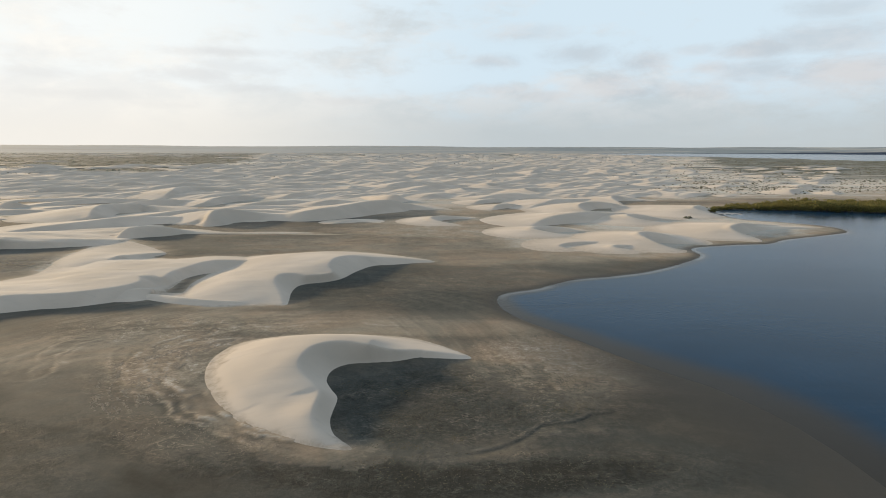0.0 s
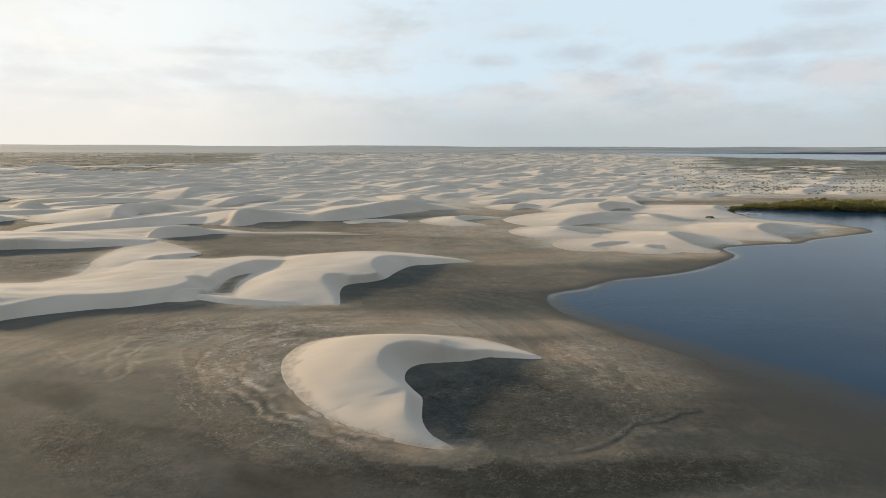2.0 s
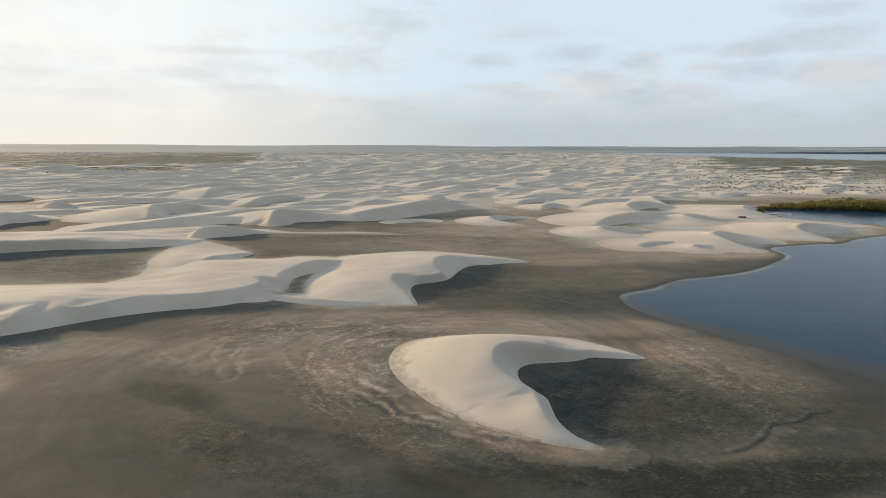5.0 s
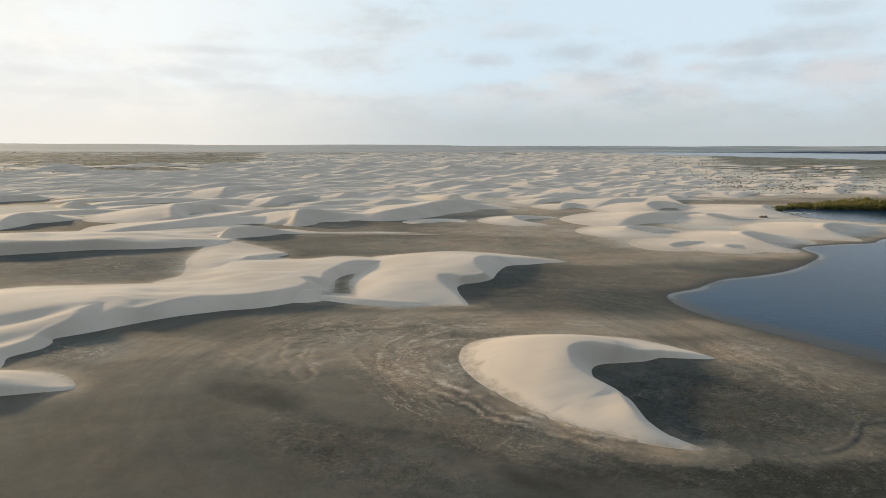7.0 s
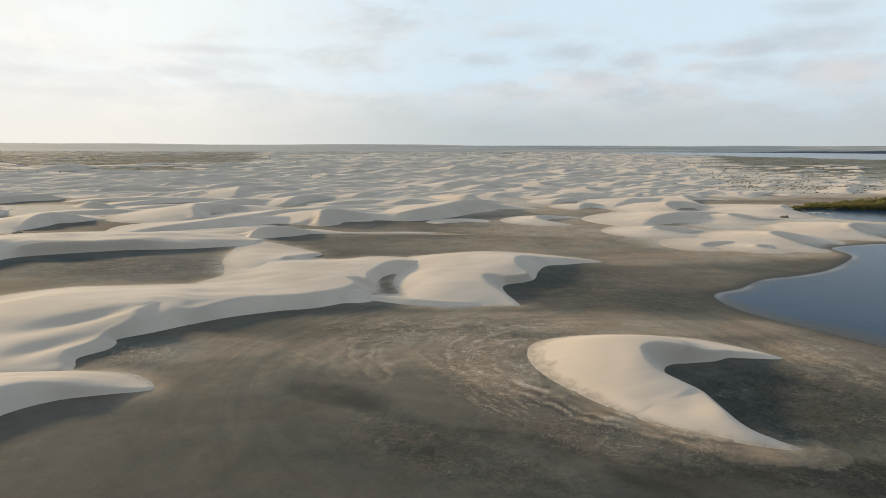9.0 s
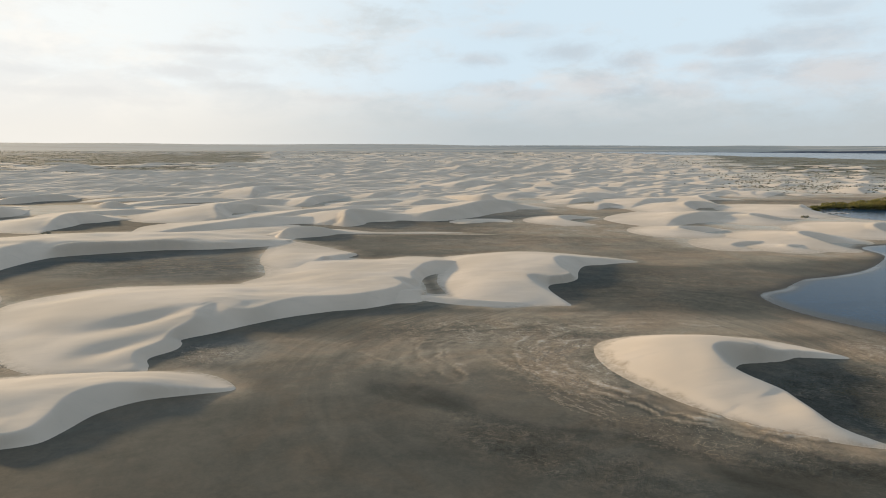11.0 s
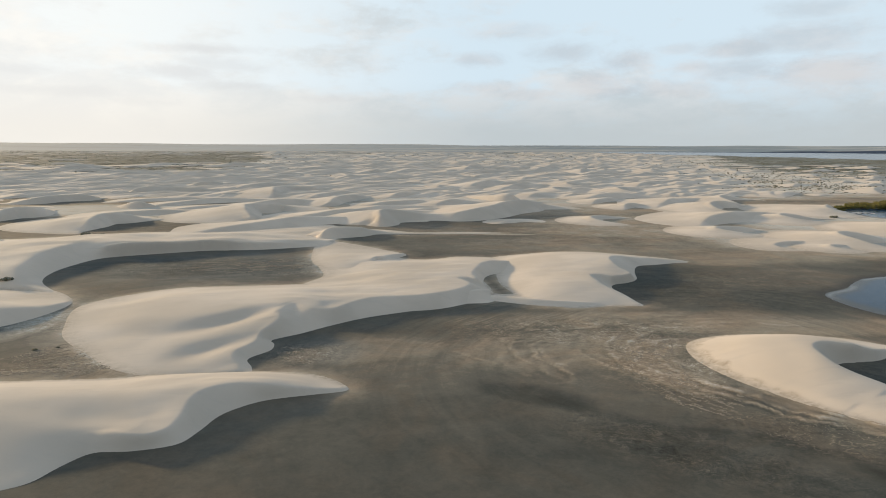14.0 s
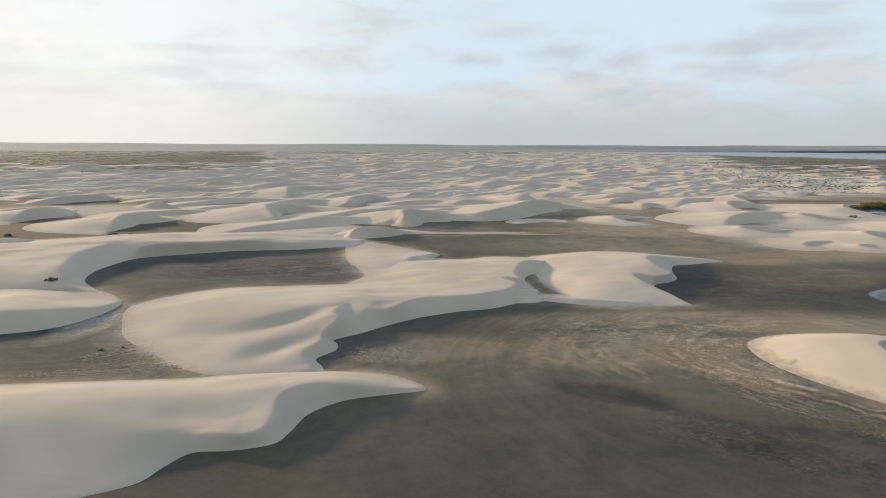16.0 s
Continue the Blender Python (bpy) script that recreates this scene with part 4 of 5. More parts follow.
shaped_dune("dune", *NEAR_DUNES["low"], 0.3, 5, 1.3, label="low broad dune with a curving shaded edge", soft_west=-104)
shaped_dune("dune", *NEAR_DUNES["rounded"], 0.45, 6, 0.6, label="low rounded sand ridge beside a dry hollow", soft_west=900)
shaped_dune("dune", *NEAR_DUNES["winding"], 0.6, 7, 1.4, label="long winding dune ridge round a dark flat", soft_west=900)
shaped_dune("dune", *NEAR_DUNES["spur"], 0.45, 8, label="small pointed dune spur behind the long ridge")
crest_dune("dune", [(-97.5, 251.4, 0.3), (-92.4, 250.3, 2), (-91.7, 252.4, 4), (-92.1, 263, 5.2), (-87.6, 267.6, 5), (-79.7, 270.9, 3.5), (-69.1, 271.6, 2.5), (-58.3, 271.3, 4), (-46, 284.3, 5), (-35.6, 302.4, 5.5), (-25.7, 312.5, 5.5), (-17.3, 319.3, 3), (-4.4, 317.4, 0.4)], 48, 1, 9, "pale windblown dune with a grey slip face")
crest_dune("dune", [(-145.9, 259.9, 0.3), (-145.1, 263.6, 2.2), (-152.5, 281.3, 4), (-156.8, 300.4, 4.3), (-148.1, 304, 4), (-141.8, 308.9, 2.5), (-129.5, 298.7, 0.3)], 38, 1, 10, "pale windblown dune with a grey slip face")
crest_dune("dune", [(-164.8, 379.9, 0.3), (-166.6, 393.6, 3), (-171.7, 419, 4.5), (-165.7, 436.2, 4.2), (-147.2, 437.9, 3), (-136.2, 458.8, 0.5)], 40, 1.5, 11, "pale windblown dune with a grey slip face")
crest_dune("dune", [(-271.2, 421.4, 0.4), (-259.7, 412.6, 2.5), (-258.2, 417.5, 4), (-244.3, 426.7, 4.2), (-220.2, 423.2, 3), (-207.9, 440, 0.4)], 38, 1.6, 12, "pale windblown dune with a grey slip face")
crest_dune("dune", [(-128.3, 327.1, 0.3), (-123.9, 334.2, 2), (-123.2, 352.7, 3.2), (-118, 369.5, 3.2), (-108, 392.2, 0.5)], 30, 1.3, 13, "pale windblown dune with a grey slip face")
crest_dune("dune", [(-95.9, 382.1, 0.3), (-91.8, 389.5, 2.8), (-84.8, 396.6, 3), (-68.9, 394.8, 0.4)], 28, 1.5, 14, "pale windblown dune with a grey slip face")
crest_dune("dune", [(-48.9, 387.7, 1), (-33.6, 368.4, 3.5), (-25.6, 366.3, 4), (-24, 380.8, 0.6)], 36, 1.5, 15, "pale windblown dune with a grey slip face")
crest_dune("dune", [(25.4, 316.4, 0.3), (28.1, 325.5, 2), (34, 332.2, 2), (43, 334, 0.4)], 20, 1.2, 26, "pale windblown dune with a grey slip face")
crest_dune("dune", [(-247.5, 260.5, 0.4), (-250.7, 270.5, 3.4), (-251.2, 278.9, 4.2), (-245.7, 284, 4.2), (-247.2, 302.2, 0.6)], 38, 1, 31, "pale windblown dune with a grey slip face")
crest_dune("dune", [(-197.5, 233.5, 0.4), (-201.0, 246.1, 3.4), (-202.6, 258.4, 4), (-195.2, 261.9, 3.4), (-187.9, 265.9, 0.4)], 36, 0.9, 32, "pale windblown dune with a grey slip face")
crest_dune("dune", [(-292.3, 338.2, 0.4), (-280, 342.4, 3), (-276.3, 357.6, 3.6), (-264.4, 364.4, 3.4), (-260.5, 372.8, 0.5)], 33, 1.3, 33, "pale windblown dune with a grey slip face")
crest_dune("dune", [(-229.4, 326.6, 0.4), (-220.7, 323.1, 3), (-215.2, 323.1, 3), (-210.2, 327.9, 0.3)], 28, 1.3, 34, "pale windblown dune with a grey slip face")
crest_dune("dune", [(-251.3, 485.9, 0.4), (-244.3, 490.8, 3.5), (-236.2, 498.7, 3.5), (-230.2, 507.3, 0.4)], 32, 1.9, 35, "pale windblown dune with a grey slip face")
crest_dune("dune", [(-224.1, 197.8, 0.4), (-215.4, 197.7, 2.5), (-205.2, 197.7, 2.5), (-203.8, 206.9, 0.4)], 24, 0.8, 36, "pale windblown dune with a grey slip face")
crest_dune("dune", [(-64.5, 130.7, 0.5), (-58.5, 128.0, 0.9), (-52.2, 125.2, 1.0), (-46.1, 123.8, 0.9), (-40.1, 124.1, 0.5)], 5, 0.4, 60, "low arm of sand closing a hollow between two dunes", group="dunes beside the lagoon")
crest_dune("dune", [(-111.3, 218.2, 0.6), (-108.7, 217.8, 2.6), (-105.2, 220.9, 3.4), (-97.9, 224.2, 3.0), (-92.3, 227.5, 1.4), (-85.1, 226.8, 0.45), (-71.3, 227.8, 0.25), (-55.8, 230.4, 0.18), (-48.1, 227.4, 0.05)], 20, 0.8, 61, "pale windblown dune with a long tail of sand")
barchan(-4.4, 267.7, 16.5, 1.4, 301)
barchan(55.4, 432.2, 26.6, 2.6, 307)
barchan(13.2, 441.1, 23.3, 2.2, 311)
barchan(33.6, 491.6, 22.5, 2.4, 312)

# dunes that run together on the spit, each with a scooped slip face
for crest, back, seed in (
        ([(75.0, 194.3, 0.2), (69.7, 196.6, 0.8), (66.8, 204.3, 2.0), (65.4, 212.0, 2.9), (69.0, 213.5, 3.0), (73.7, 210.9, 2.4), (80.1, 205.9, 0.5)], 26, 302),
        ([(88.5, 263.7, 0.7), (81.9, 266.0, 1.6), (78.5, 272.2, 2.6), (82.1, 274.7, 2.8), (86.8, 273.1, 2.2), (92.7, 272.6, 0.8)], 26, 303),
        ([(46.1, 225.4, 0.2), (38.7, 225.9, 1.0), (32.7, 231.5, 2.0), (36.2, 234.3, 2.2), (44.5, 235.3, 1.6), (50.2, 235.3, 0.3)], 20, 304),
        ([(40.4, 193.8, 0.15), (37.0, 196.5, 0.5), (37.5, 200.0, 0.7), (41.5, 203.0, 0.95), (48.0, 205.0, 0.85), (58.0, 208.0, 0.2)], 19, 305),
        ([(107.6, 214.3, 0.2), (107.3, 221.0, 0.6), (104.1, 225.6, 1.8), (104.7, 231.6, 2.8), (112.2, 239.5, 2.9), (121.5, 245.5, 2.0), (134.5, 252.7, 0.4)], 34, 306),
        ([(74.3, 298.9, 0.5), (67.2, 301.4, 1.6), (66.6, 313.3, 3.0), (74.2, 327.6, 3.4), (84.1, 331.1, 2.9), (94.0, 335.4, 0.6)], 32, 308),
        ([(98.0, 353.0, 0.7), (97.5, 370.6, 2.4), (103.1, 377.5, 2.6), (114.6, 373.9, 0.6)], 28, 309),
        ([(129.2, 296.0, 0.2), (123.7, 298.5, 1.4), (119.3, 304.3, 2.6), (125.3, 313.9, 3.1), (133.3, 320.3, 1.9), (138.2, 321.3, 0.2)], 44, 310),
        ([(58.9, 191.6, 0.2), (54.0, 193.1, 0.7), (52.7, 195.5, 1.1), (56.5, 197.2, 1.0), (63.9, 197.9, 0.2)], 14, 313)):
    crest_dune("dune", crest, back, 0.8, seed, "pale dune on the lagoon spit with a scooped grey slip face", group="dunes on the spit")
crest_dune("dune", [(84, 236, 0.4), (98, 238, 1.6), (114, 240, 1.8), (130, 246, 0.8), (146, 248, 0.2)], 30, 1.0, 71, "low smooth swell of pale sand on the lagoon spit", group="dunes on the spit")


# ---- the dune field beyond ----
def build_field():
    shapes = []
    for i, (w, hmax, bow, lean) in enumerate(((30, 3.4, 9, 0.2), (46, 4.2, 7, -0.1), (22, 2.6, 8, 0.0), (60, 4.0, 12, 0.3), (36, 3.0, 4, 0.1))):
        crest = []
        for j in range(7):
            u = j / 6 * 2 - 1
            hgt = hmax * (1 - u * u) * (0.8 + 0.4 * vnoise(j * 0.9, i * 3.3, 4)) + 0.2
            crest.append((u * w / 2, -bow * u * u * (1 + lean * u) + 3.0 * (vnoise(j * 0.7, i, 9) - 0.5), float(hgt)))
        shapes.append(crest_dune("dune", crest, hmax * 7, 1.1, 80 + i, "pale dune far across the sand field", False, "dunes far across the sand field"))
    rng = random.Random(5)
    placed = [(o[0], o[1]) for o in TAKEN]
    count = 0
    poses = [[] for _ in shapes]
    for _ in range(9000):
        y = 265 + 760 * rng.random() ** 1.25
        x = -84 - 0.85 * y + rng.random() * (84 + 1.45 * y)
        gap = 18 + y * 0.020
        if y > 720 + 60 * rng.random() and x < -84 - 0.24 * y - 60 * rng.random() and rng.random() < 0.97:
            continue
        if x > 0.42 * y - 70 and (y < 440 or x > 0.8 * y - 60 or rng.random() < 0.5) or (x > 100 and y < 360):
            continue
        if any((x - a) ** 2 + ((y - b) * 0.8) ** 2 < gap * gap for a, b in placed):
            continue
        placed.append((x, y))
        size = (0.6 + 0.5 * rng.random()) * (1 + y / 1800)
        if x > 0.42 * y - 70:
            size *= 0.6
        which = rng.randrange(5)
        z = float(ground_z(np.array([x]), np.array([y]))[0]) - 0.15
        m = pose(x, y, z, 0, 0, 42 + rng.uniform(-28, 24)) @ Matrix.Diagonal((size * 1.25, size, size * rng.uniform(0.42, 0.70), 1))
        poses[which].append(m)
        count += 1
        if count >= 298:
            break
    for ob, spots in zip(shapes, poses):
        for m in spots[1:]:
            copy_thing(ob, m)
        ob.matrix_basis = spots[0]


build_field()


def build_far_dunes():
    """The small dunes that run together out to the horizon, too many to tell apart."""
    rng = np.random.default_rng(17)
    n = 5200
    y = 400 + 2500 * rng.random(n) ** 1.7
    x = -90 - 0.80 * y + rng.random(n) * (90 + 1.55 * y)
    sandy = fnoise(x / 140, y / 60, 91)
    want = np.where((y > 740) & (x < -84 - 0.23 * y), 0.04, 1.0) * smooth(0.36 * y - x + 120 * (sandy - 0.5), -60, 120) * smooth(sandy, 0.22, 0.55) * np.clip(1.5 - y / 2400, 0.15, 1)
    keep = (rng.random(n) < want) & ~inside(x, y, FAR_LAGOON) & (shore_distance(x, y) > 90)
    x, y = x[keep], y[keep]
    n = len(x)
    wide, tall = rng.uniform(7, 17, n) * (0.8 + y / 1500), rng.uniform(0.6, 1.8, n) * (0.85 + y / 1800)
    turn, bow = np.radians(-48 + rng.uniform(-28, 26, n)), rng.uniform(-0.1, 0.5, n)
    us, vs = np.array([-1.9, -1.4, -0.9, -0.5, -0.2, 0.0, 0.22, 0.5]), np.linspace(-1, 1, 9)
    u, v = np.meshgrid(us, vs)
    u, v = u.ravel(), v.ravel()
    lump = rng.uniform(0.75, 1.2, (n, 9))[:, np.repeat(np.arange(9), 8)]
    top = tall[:, None] * (1 - v ** 2) * lump
    lee = (tall / 0.62 / wide)[:, None]
    h = np.where(u <= 0, top * 0.5 * (1 + np.cos(np.pi * np.clip(u / 1.9, -1, 0))), top * np.clip(1 - u / np.maximum(lee, 0.05) * 0.9, 0, 1)) - 0.15
    along_wind = wide[:, None] * (u + (bow * 1.2)[:, None] * v ** 2 + 0.15 * (lump - 1))
    across = wide[:, None] * 1.9 * v
    c, q = np.cos(turn)[:, None], np.sin(turn)[:, None]
    px, py = x[:, None] + along_wind * c - across * q, y[:, None] + along_wind * q + across * c
    pz = ground_z(px.ravel(), py.ravel()).reshape(px.shape) + h
    idx = np.arange(72).reshape(9, 8)
    quad = np.stack([idx[:-1, :-1], idx[:-1, 1:], idx[1:, 1:], idx[1:, :-1]], -1).reshape(-1, 4)
    faces = (quad[None] + 72 * np.arange(n)[:, None, None]).reshape(-1, 4)
    me = bpy.data.meshes.new("far_dunes")
    me.vertices.add(n * 72)
    me.vertices.foreach_set("co", np.stack([px, py, pz], -1).ravel())
    me.loops.add(faces.size)
    me.loops.foreach_set("vertex_index", faces.ravel().astype(np.int32))
    me.polygons.add(len(faces))
    me.polygons.foreach_set("loop_start", np.arange(0, faces.size, 4, dtype=np.int32))
    me.update(calc_edges=True)
    me.materials.append(SAND)
    tagged(new("far_dunes", me), "countless low pale dunes fading towards the horizon", "sand dunes", kind="stuff")


build_far_dunes()


# ---- plants ----
def clump_mesh(name, centres, radii, mat, rng, flat=0.75):
    """Many rough little bushes joined into one mesh."""
    t = (1 + 5 ** 0.5) / 2
    ico = np.array([(-1, t, 0), (1, t, 0), (-1, -t, 0), (1, -t, 0), (0, -1, t), (0, 1, t), (0, -1, -t), (0, 1, -t), (t, 0, -1), (t, 0, 1), (-t, 0, -1), (-t, 0, 1)]) / 1.9
    tri = np.array([(0, 11, 5), (0, 5, 1), (0, 1, 7), (0, 7, 10), (0, 10, 11), (1, 5, 9), (5, 11, 4), (11, 10, 2), (10, 7, 6), (7, 1, 8),
                    (3, 9, 4), (3, 4, 2), (3, 2, 6), (3, 6, 8), (3, 8, 9), (4, 9, 5), (2, 4, 11), (6, 2, 10), (8, 6, 7), (9, 8, 1)])
    n = len(centres)
    v = ico[None] * radii[:, None, None] * rng.uniform(0.55, 1.25, (n, 12, 1))
    a = rng.uniform(0, 6.28, n)
    c, s = np.cos(a)[:, None], np.sin(a)[:, None]
    v = np.stack([v[..., 0] * c - v[..., 1] * s, v[..., 0] * s + v[..., 1] * c, v[..., 2] * flat], -1) + centres[:, None]
    faces = (tri[None] + 12 * np.arange(n)[:, None, None]).reshape(-1, 3)
    me = bpy.data.meshes.new(name)
    me.vertices.add(n * 12)
    me.vertices.foreach_set("co", v.ravel())
    me.loops.add(faces.size)
    me.loops.foreach_set("vertex_index", faces.ravel().astype(np.int32))
    me.polygons.add(len(faces))
    me.polygons.foreach_set("loop_start", np.arange(0, faces.size, 3, dtype=np.int32))
    me.update(calc_edges=True)
    me.materials.append(mat)
    return me


def build_scrub():
    rng = np.random.default_rng(11)
    n = 230000
    y = 420 + 2300 * rng.random(n) ** 1.5
    x = -90 - 0.85 * y + rng.random(n) * (90 + 1.75 * y)
    patch = np.where(x > -0.1 * y, fnoise(x / 120, y / 22, 61), fnoise(x / 70, y / 45, 61))
    left = smooth(-(x + 84 + 0.20 * y), -80, 160) * smooth(y, 640, 760)
    right = 1.15 * smooth(x - 0.40 * y + 40, -80, 120) * smooth(y, 410, 520)
    middle = 0.75 * smooth(y, 560, 820)
    want = np.maximum(np.maximum(left, right), middle) * np.maximum(smooth(patch, 0.34, 0.58), 0.75 * left)
    want = want * np.clip(1.3 - y / 3500, 0.2, 1)
    keep = (rng.random(n) < want * 0.5) & ~inside(x, y, FAR_LAGOON) & (shore_distance(x, y) > 60)
    x, y = x[keep], y[keep]
    size = (0.30 + 0.70 * rng.random(len(x)) ** 3) * (0.8 + y / 1800)
    z = ground_z(x, y) + size * 0.25
    ob = new("scrub", clump_mesh("scrub", np.stack([x, y, z], -1), size, SCRUB, rng, 0.42))
    tagged(ob, "dark grey-green low scrub scattered over the distant plain", "scrub", kind="stuff")


build_scrub()


def make_tree(seed):
    """A low spreading mangrove: forked leaning stems and a ragged crown of leaf clumps."""
    rng = np.random.default_rng(seed)
    tree = new("mangrove_tree")
    tagged(tree, "olive-green mangrove tree with a ragged crown on the lagoon shore", "tree", "mangroves on the far shore")
    tall, wide = 4.2 + rng.random() * 0.9, 3.2 + rng.random()
    bm = bmesh.new()
    for s in range(4):
        a = rng.random() * 6.28
        tip = Vector((math.cos(a) * wide * 0.55, math.sin(a) * wide * 0.55, tall * 0.7))
        for f0, f1 in ((0.0, 0.5), (0.5, 1.0)):
            p0, p1 = Vector((math.cos(a) * 0.4 * (1 - f0), math.sin(a) * 0.4 * (1 - f0), 0)) + tip * f0, tip * f1
            r0, r1 = 0.16 * (1 - 0.6 * f0), 0.16 * (1 - 0.6 * f1)
            ring = []
            for p, r in ((p0, r0), (p1, r1)):
                ring.append([bm.verts.new(p + Vector((r * math.cos(q * 1.2566), r * math.sin(q * 1.2566), 0))) for q in range(5)])
            for q in range(5):
                bm.faces.new((ring[0][q], ring[0][(q + 1) % 5], ring[1][(q + 1) % 5], ring[1][q]))
    me = bpy.data.meshes.new("trunk")
    bm.to_mesh(me)
    bm.free()
    me.materials.append(BARK)
    trunk = new("trunk", me)
    trunk.parent = tree
    lobes = [(rng.normal(0, wide * 0.5), rng.normal(0, wide * 0.5), tall * (0.15 + 0.65 * rng.random()), 0.9 + 0.9 * rng.random()) for _ in range(15)]
    pts = []
    for lx, ly, lz, lr in lobes:
        d = rng.normal(size=(26, 3))
        d = d / np.linalg.norm(d, axis=1)[:, None]
        pts.append(np.array((lx, ly, lz)) + d * lr * rng.uniform(0.6, 1.05, (26, 1)) * np.array((1, 1, 0.8)))
    pts = np.vstack(pts)
    pts[:, 2] = np.maximum(pts[:, 2], 0.35)
    crown = new("crown", clump_mesh("crown", pts, rng.uniform(0.16, 0.42, len(pts)), MANGROVE, rng, 0.8))
    crown.parent = tree
    return tree


def build_mangroves():
    rng = random.Random(3)
    bases = [make_tree(s) for s in range(5)]
    poses = [[] for _ in bases]
    x = 132.0
    while x < 262:
        front = float(np.interp(x, SHORE[-30:, 0], SHORE[-30:, 1]))
        full = min(1.0, 0.25 + (x - 132) / 75)
        rows = 2 + int(4 * min(1.0, (x - 130) / 70))
        for r in range(rows):
            px, py = x + rng.uniform(-1.5, 1.5), front + 0.5 + r * 4.4 + rng.uniform(-1.2, 1.2)
            size = full * rng.uniform(0.75, 1.1)
            z = max(0.0, float(ground_z(np.array([px]), np.array([py]))[0])) - 0.05
            m = pose(px, py, z, 0, 0, rng.uniform(0, 360)) @ Matrix.Diagonal((size, size, size, 1))
            k = rng.randrange(5)
            poses[k].append(m)
        x += 3.9 * full
    for ob, spots in zip(bases, poses):
        for m in spots[1:]:
            copy_thing(ob, m)
        ob.matrix_basis = spots[0]


build_mangroves()


def build_bush(x, y, z, r, seed):
    rng = np.random.default_rng(seed)
    d = rng.normal(size=(60, 3))
    d = d / np.linalg.norm(d, axis=1)[:, None] * rng.uniform(0.3, 1, (60, 1))
    pts = d * np.array((r, r * 0.8, r * 0.45))
    pts[:, 2] = np.abs(pts[:, 2])
    ob = new("bush", clump_mesh("bush", pts, rng.uniform(0.12, 0.3, 60) * r, SCRUB, rng, 0.8))
    ob.location = (x, y, z + 0.02)
    tagged(ob, "small dark scrubby bush on bare sand", "bush", "lone bushes among the dunes")


# ---- crust and tufts on the flats ----
def scatter(patches, n, seed):
    rng = np.random.default_rng(seed)
    xs, ys = [], []
    for cx, cy, rx, ry, part in patches:
        k = int(n * part)
        a, r = rng.uniform(0, 6.283, k), np.sqrt(rng.random(k))
        xs.append(cx + rx * r * np.cos(a))
        ys.append(cy + ry * r * np.sin(a))
    x, y = np.concatenate(xs), np.concatenate(ys)
    keep = fnoise(x / 3.5, y / 2.2, seed) + 0.25 * rng.random(len(x)) > 0.60
    return x[keep], y[keep], rng


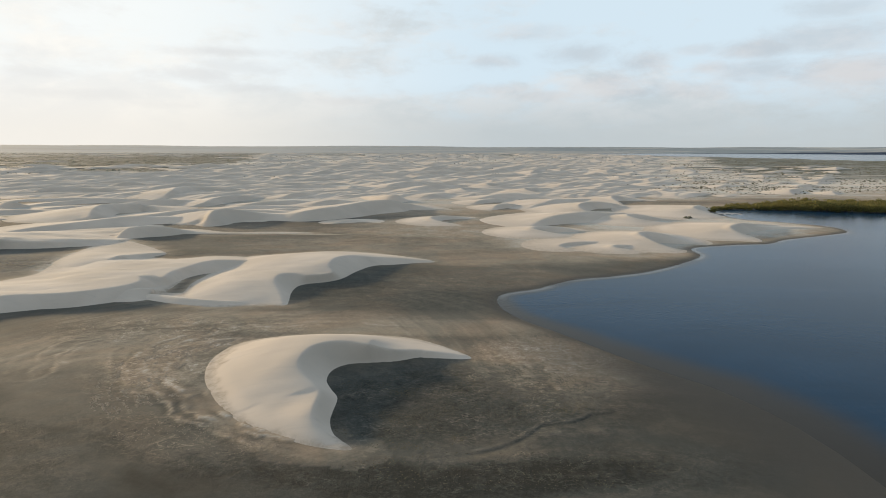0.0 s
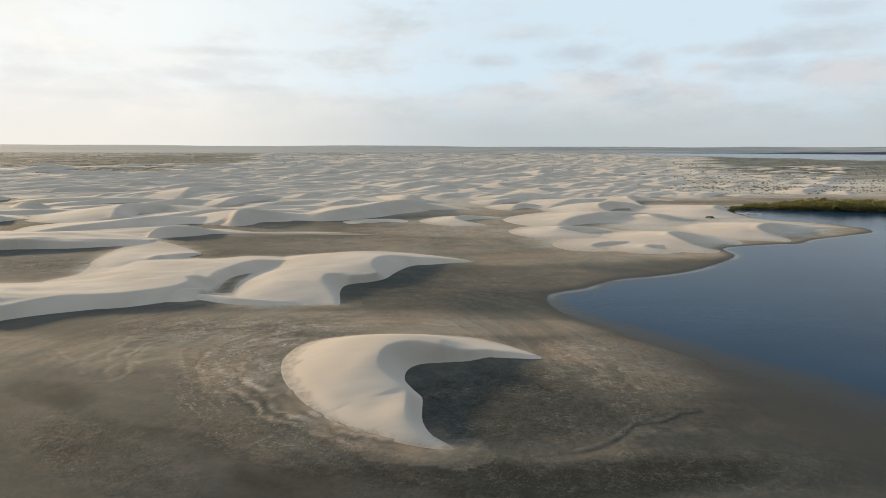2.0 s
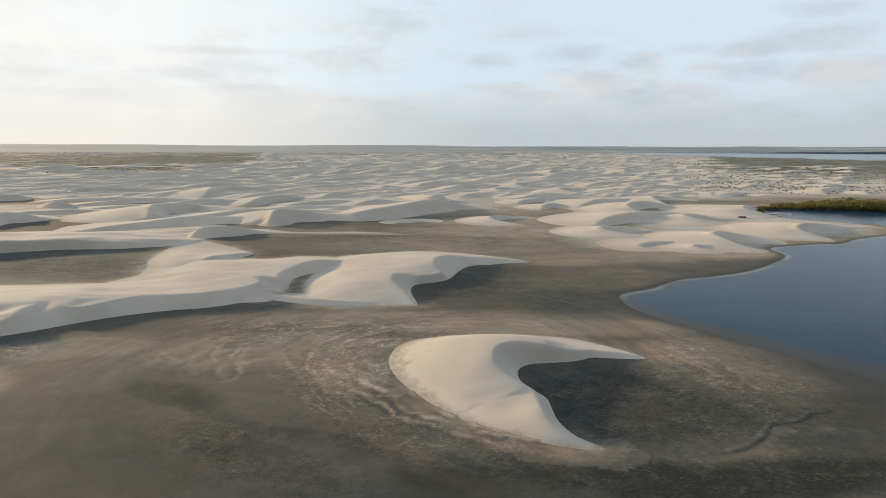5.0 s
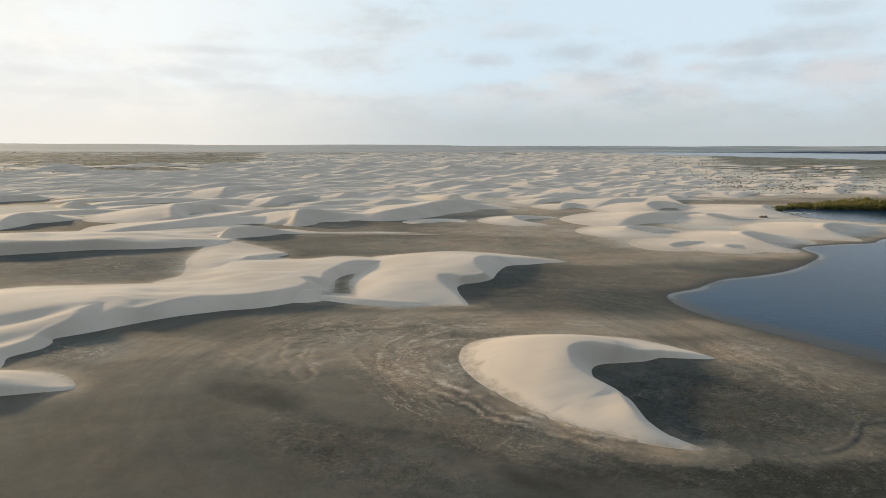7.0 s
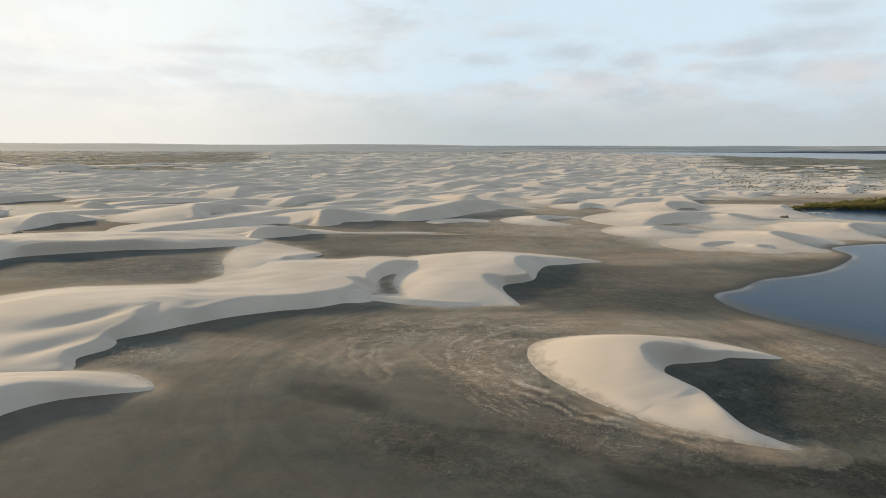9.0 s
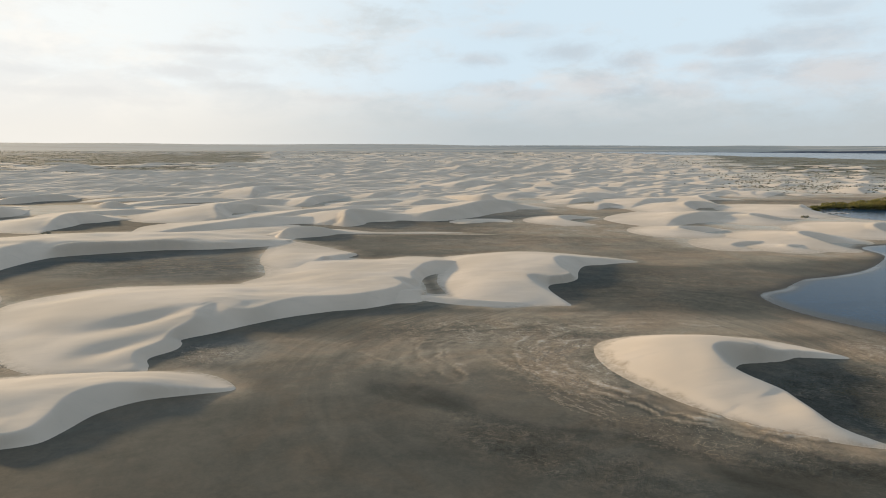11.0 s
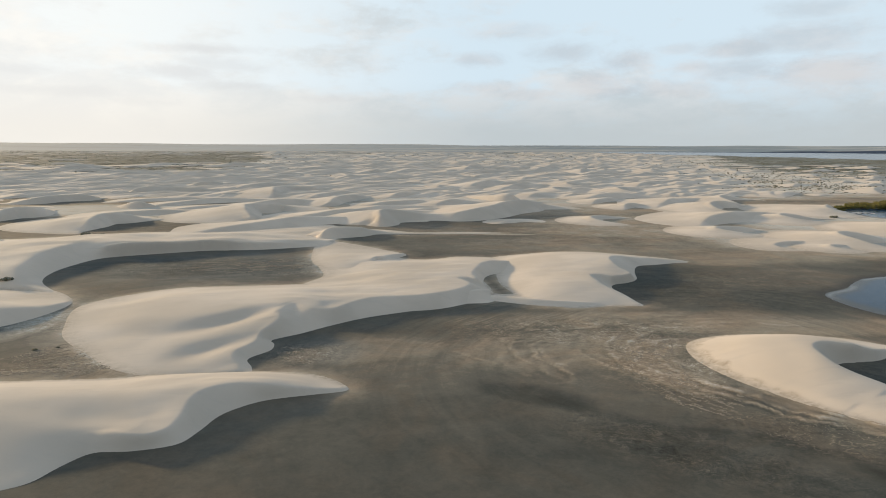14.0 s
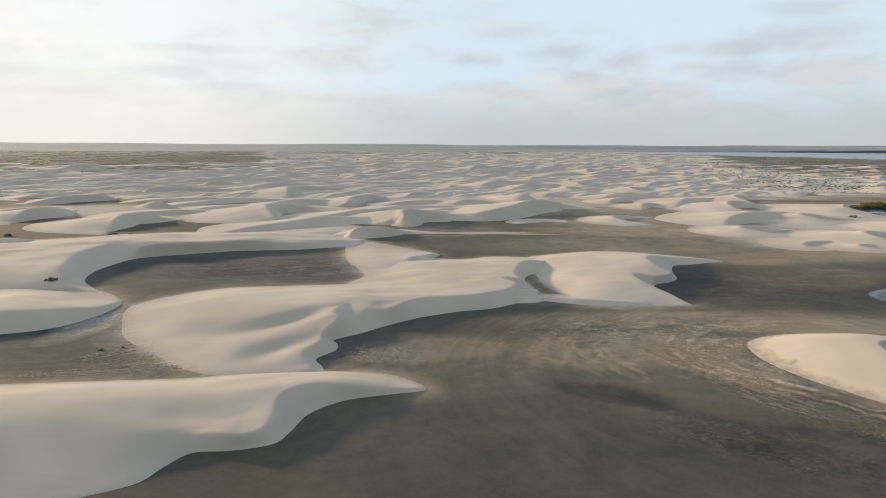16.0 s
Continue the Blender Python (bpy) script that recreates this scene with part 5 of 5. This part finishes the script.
def build_crust():
    x, y, rng = scatter([(-38, 92, 9, 14, 0.3), (-45, 100, 14, 6, 0.2), (-26, 66, 10, 4, 0.1), (8, 98, 10, 9, 0.15), (-92, 95, 5, 4, 0.08), (-128, 88, 8, 6, 0.12), (-125, 165, 24, 8, 0.2), (-35, 121, 5, 4, 0.08), (40, 287, 5, 5, 0.04), (62, 252, 5, 4, 0.04), (24, 160, 6, 5, 0.05), (-100, 225, 30, 10, 0.2)], 8000, 23)
    # thin beds of old sand that stand out in short parallel rows
    rows = []
    for i in range(46):
        u, v = rng.random(), rng.normal(0, 1)
        cx, cy = -133.5 + 13 * u + 0.6 * v, 96.5 - 10.5 * u + 0.9 * v
        a = np.sort(rng.uniform(-1.6, 1.6, 34)) * (0.5 + rng.random())
        rows.append(np.stack([cx + a, cy + 0.9 * a + 0.12 * rng.normal(0, 1, 34)], -1))
    for i in range(60):
        u = rng.random()
        cx, cy = -139 + 20 * u, 84.9 + 3.2 * u * u + 0.9 * rng.random() ** 2 * 3
        a = np.sort(rng.uniform(-2.4, 2.4, 34)) * (0.4 + rng.random())
        rows.append(np.stack([cx + a, cy + 0.16 * a + 0.10 * rng.normal(0, 1, 34)], -1))
    for i in range(26):
        u = rng.random()
        cx, cy = -95.5 + 6.5 * u, 92 + 6 * rng.random() - 3 * u
        a = np.sort(rng.uniform(-1.2, 1.2, 34)) * (0.3 + rng.random())
        rows.append(np.stack([cx + a, cy - 0.3 * a + 0.15 * rng.normal(0, 1, 34)], -1))
    for i in range(90):            # hummocky crust on the floor of the hollow
        cx, cy = -119 + 15 * rng.uniform(-1, 1), 167 + 9 * rng.normal(0, 0.6)
        a = np.sort(rng.uniform(-2.2, 2.2, 34)) * (0.3 + rng.random())
        rows.append(np.stack([cx + a, cy + 0.35 * a + 0.03 * a * a + 0.2 * rng.normal(0, 1, 34)], -1))
    for i in range(210):           # broken lips that bend round the crescent dune's windward side
        a, q = rng.uniform(2.45, 3.85), 20 + 9.5 * rng.random() ** 1.3
        s = np.sort(rng.uniform(-0.05, 0.05, 34)) * (0.4 + rng.random())
        rows.append(np.stack([-17 + (q + 0.15 * rng.normal(0, 1, 34)) * np.cos(a + s), 88 - (q + 0.15 * rng.normal(0, 1, 34)) * 0.95 * np.sin(a + s)], -1))
    rows = np.concatenate(rows)
    x, y = np.concatenate([x, rows[:, 0]]), np.concatenate([y, rows[:, 1]])
    size = rng.uniform(0.03, 0.10, len(x))
    size[-len(rows):] *= np.where(rows[:, 0] < -90, 2.0, 1.45)
    z = ground_z(x, y)
    ob = new("sand_crust", clump_mesh("sand_crust", np.stack([x, y, z], -1), size, CRUST, rng, 0.28))
    tagged(ob, "broken pale sand crust standing proud of the flats", "sand crust", kind="stuff")


def build_tufts():
    x, y, rng = scatter([(3, 78, 17, 11, 0.6), (-4, 68, 8, 6, 0.15),  (-6, 140, 24, 18, 0.2), (6, 58, 16, 4, 0.08)], 20000, 37)
    size = rng.uniform(0.03, 0.09, len(x))
    z = ground_z(x, y)
    ob = new("salt_grass", clump_mesh("salt_grass", np.stack([x, y, z], -1), size, TUFT, rng, 0.35))
    tagged(ob, "low dark salt grass tufts in the damp hollow behind the dune", "grass", kind="stuff")


def crust():
    m, k, bsdf = material("sand_crust")
    r = k.n("ShaderNodeNewGeometry").outputs["Random Per Island"]
    k.put(bsdf.inputs["Base Color"], k.mix(r, (0.14, 0.124, 0.098), (0.27, 0.236, 0.188)))
    bsdf.inputs["Roughness"].default_value = 0.95
    return m


CRUST = crust()
TUFT = leaf("salt_grass_leaf", (0.042, 0.040, 0.029), (0.095, 0.088, 0.066))
build_crust()
build_tufts()

BUSHES = ((-166.6, 141.4, 1.3), (-191.2, 221.8, 2.2), (-186, 223, 1.0), (-227.1, 221.9, 1.5), (-133.9, 96.3, 0.5), (107.3, 280.4, 1.8), (-131, 97.5, 0.35))
depsgraph = bpy.context.evaluated_depsgraph_get()
tops = [scene.ray_cast(depsgraph, Vector((x, y, 30)), Vector((0, 0, -1)))[1].z for x, y, r in BUSHES]      # the sand's height, dunes included
for n, (x, y, r) in enumerate(BUSHES):
    build_bush(x, y, tops[n], r, 200 + n)
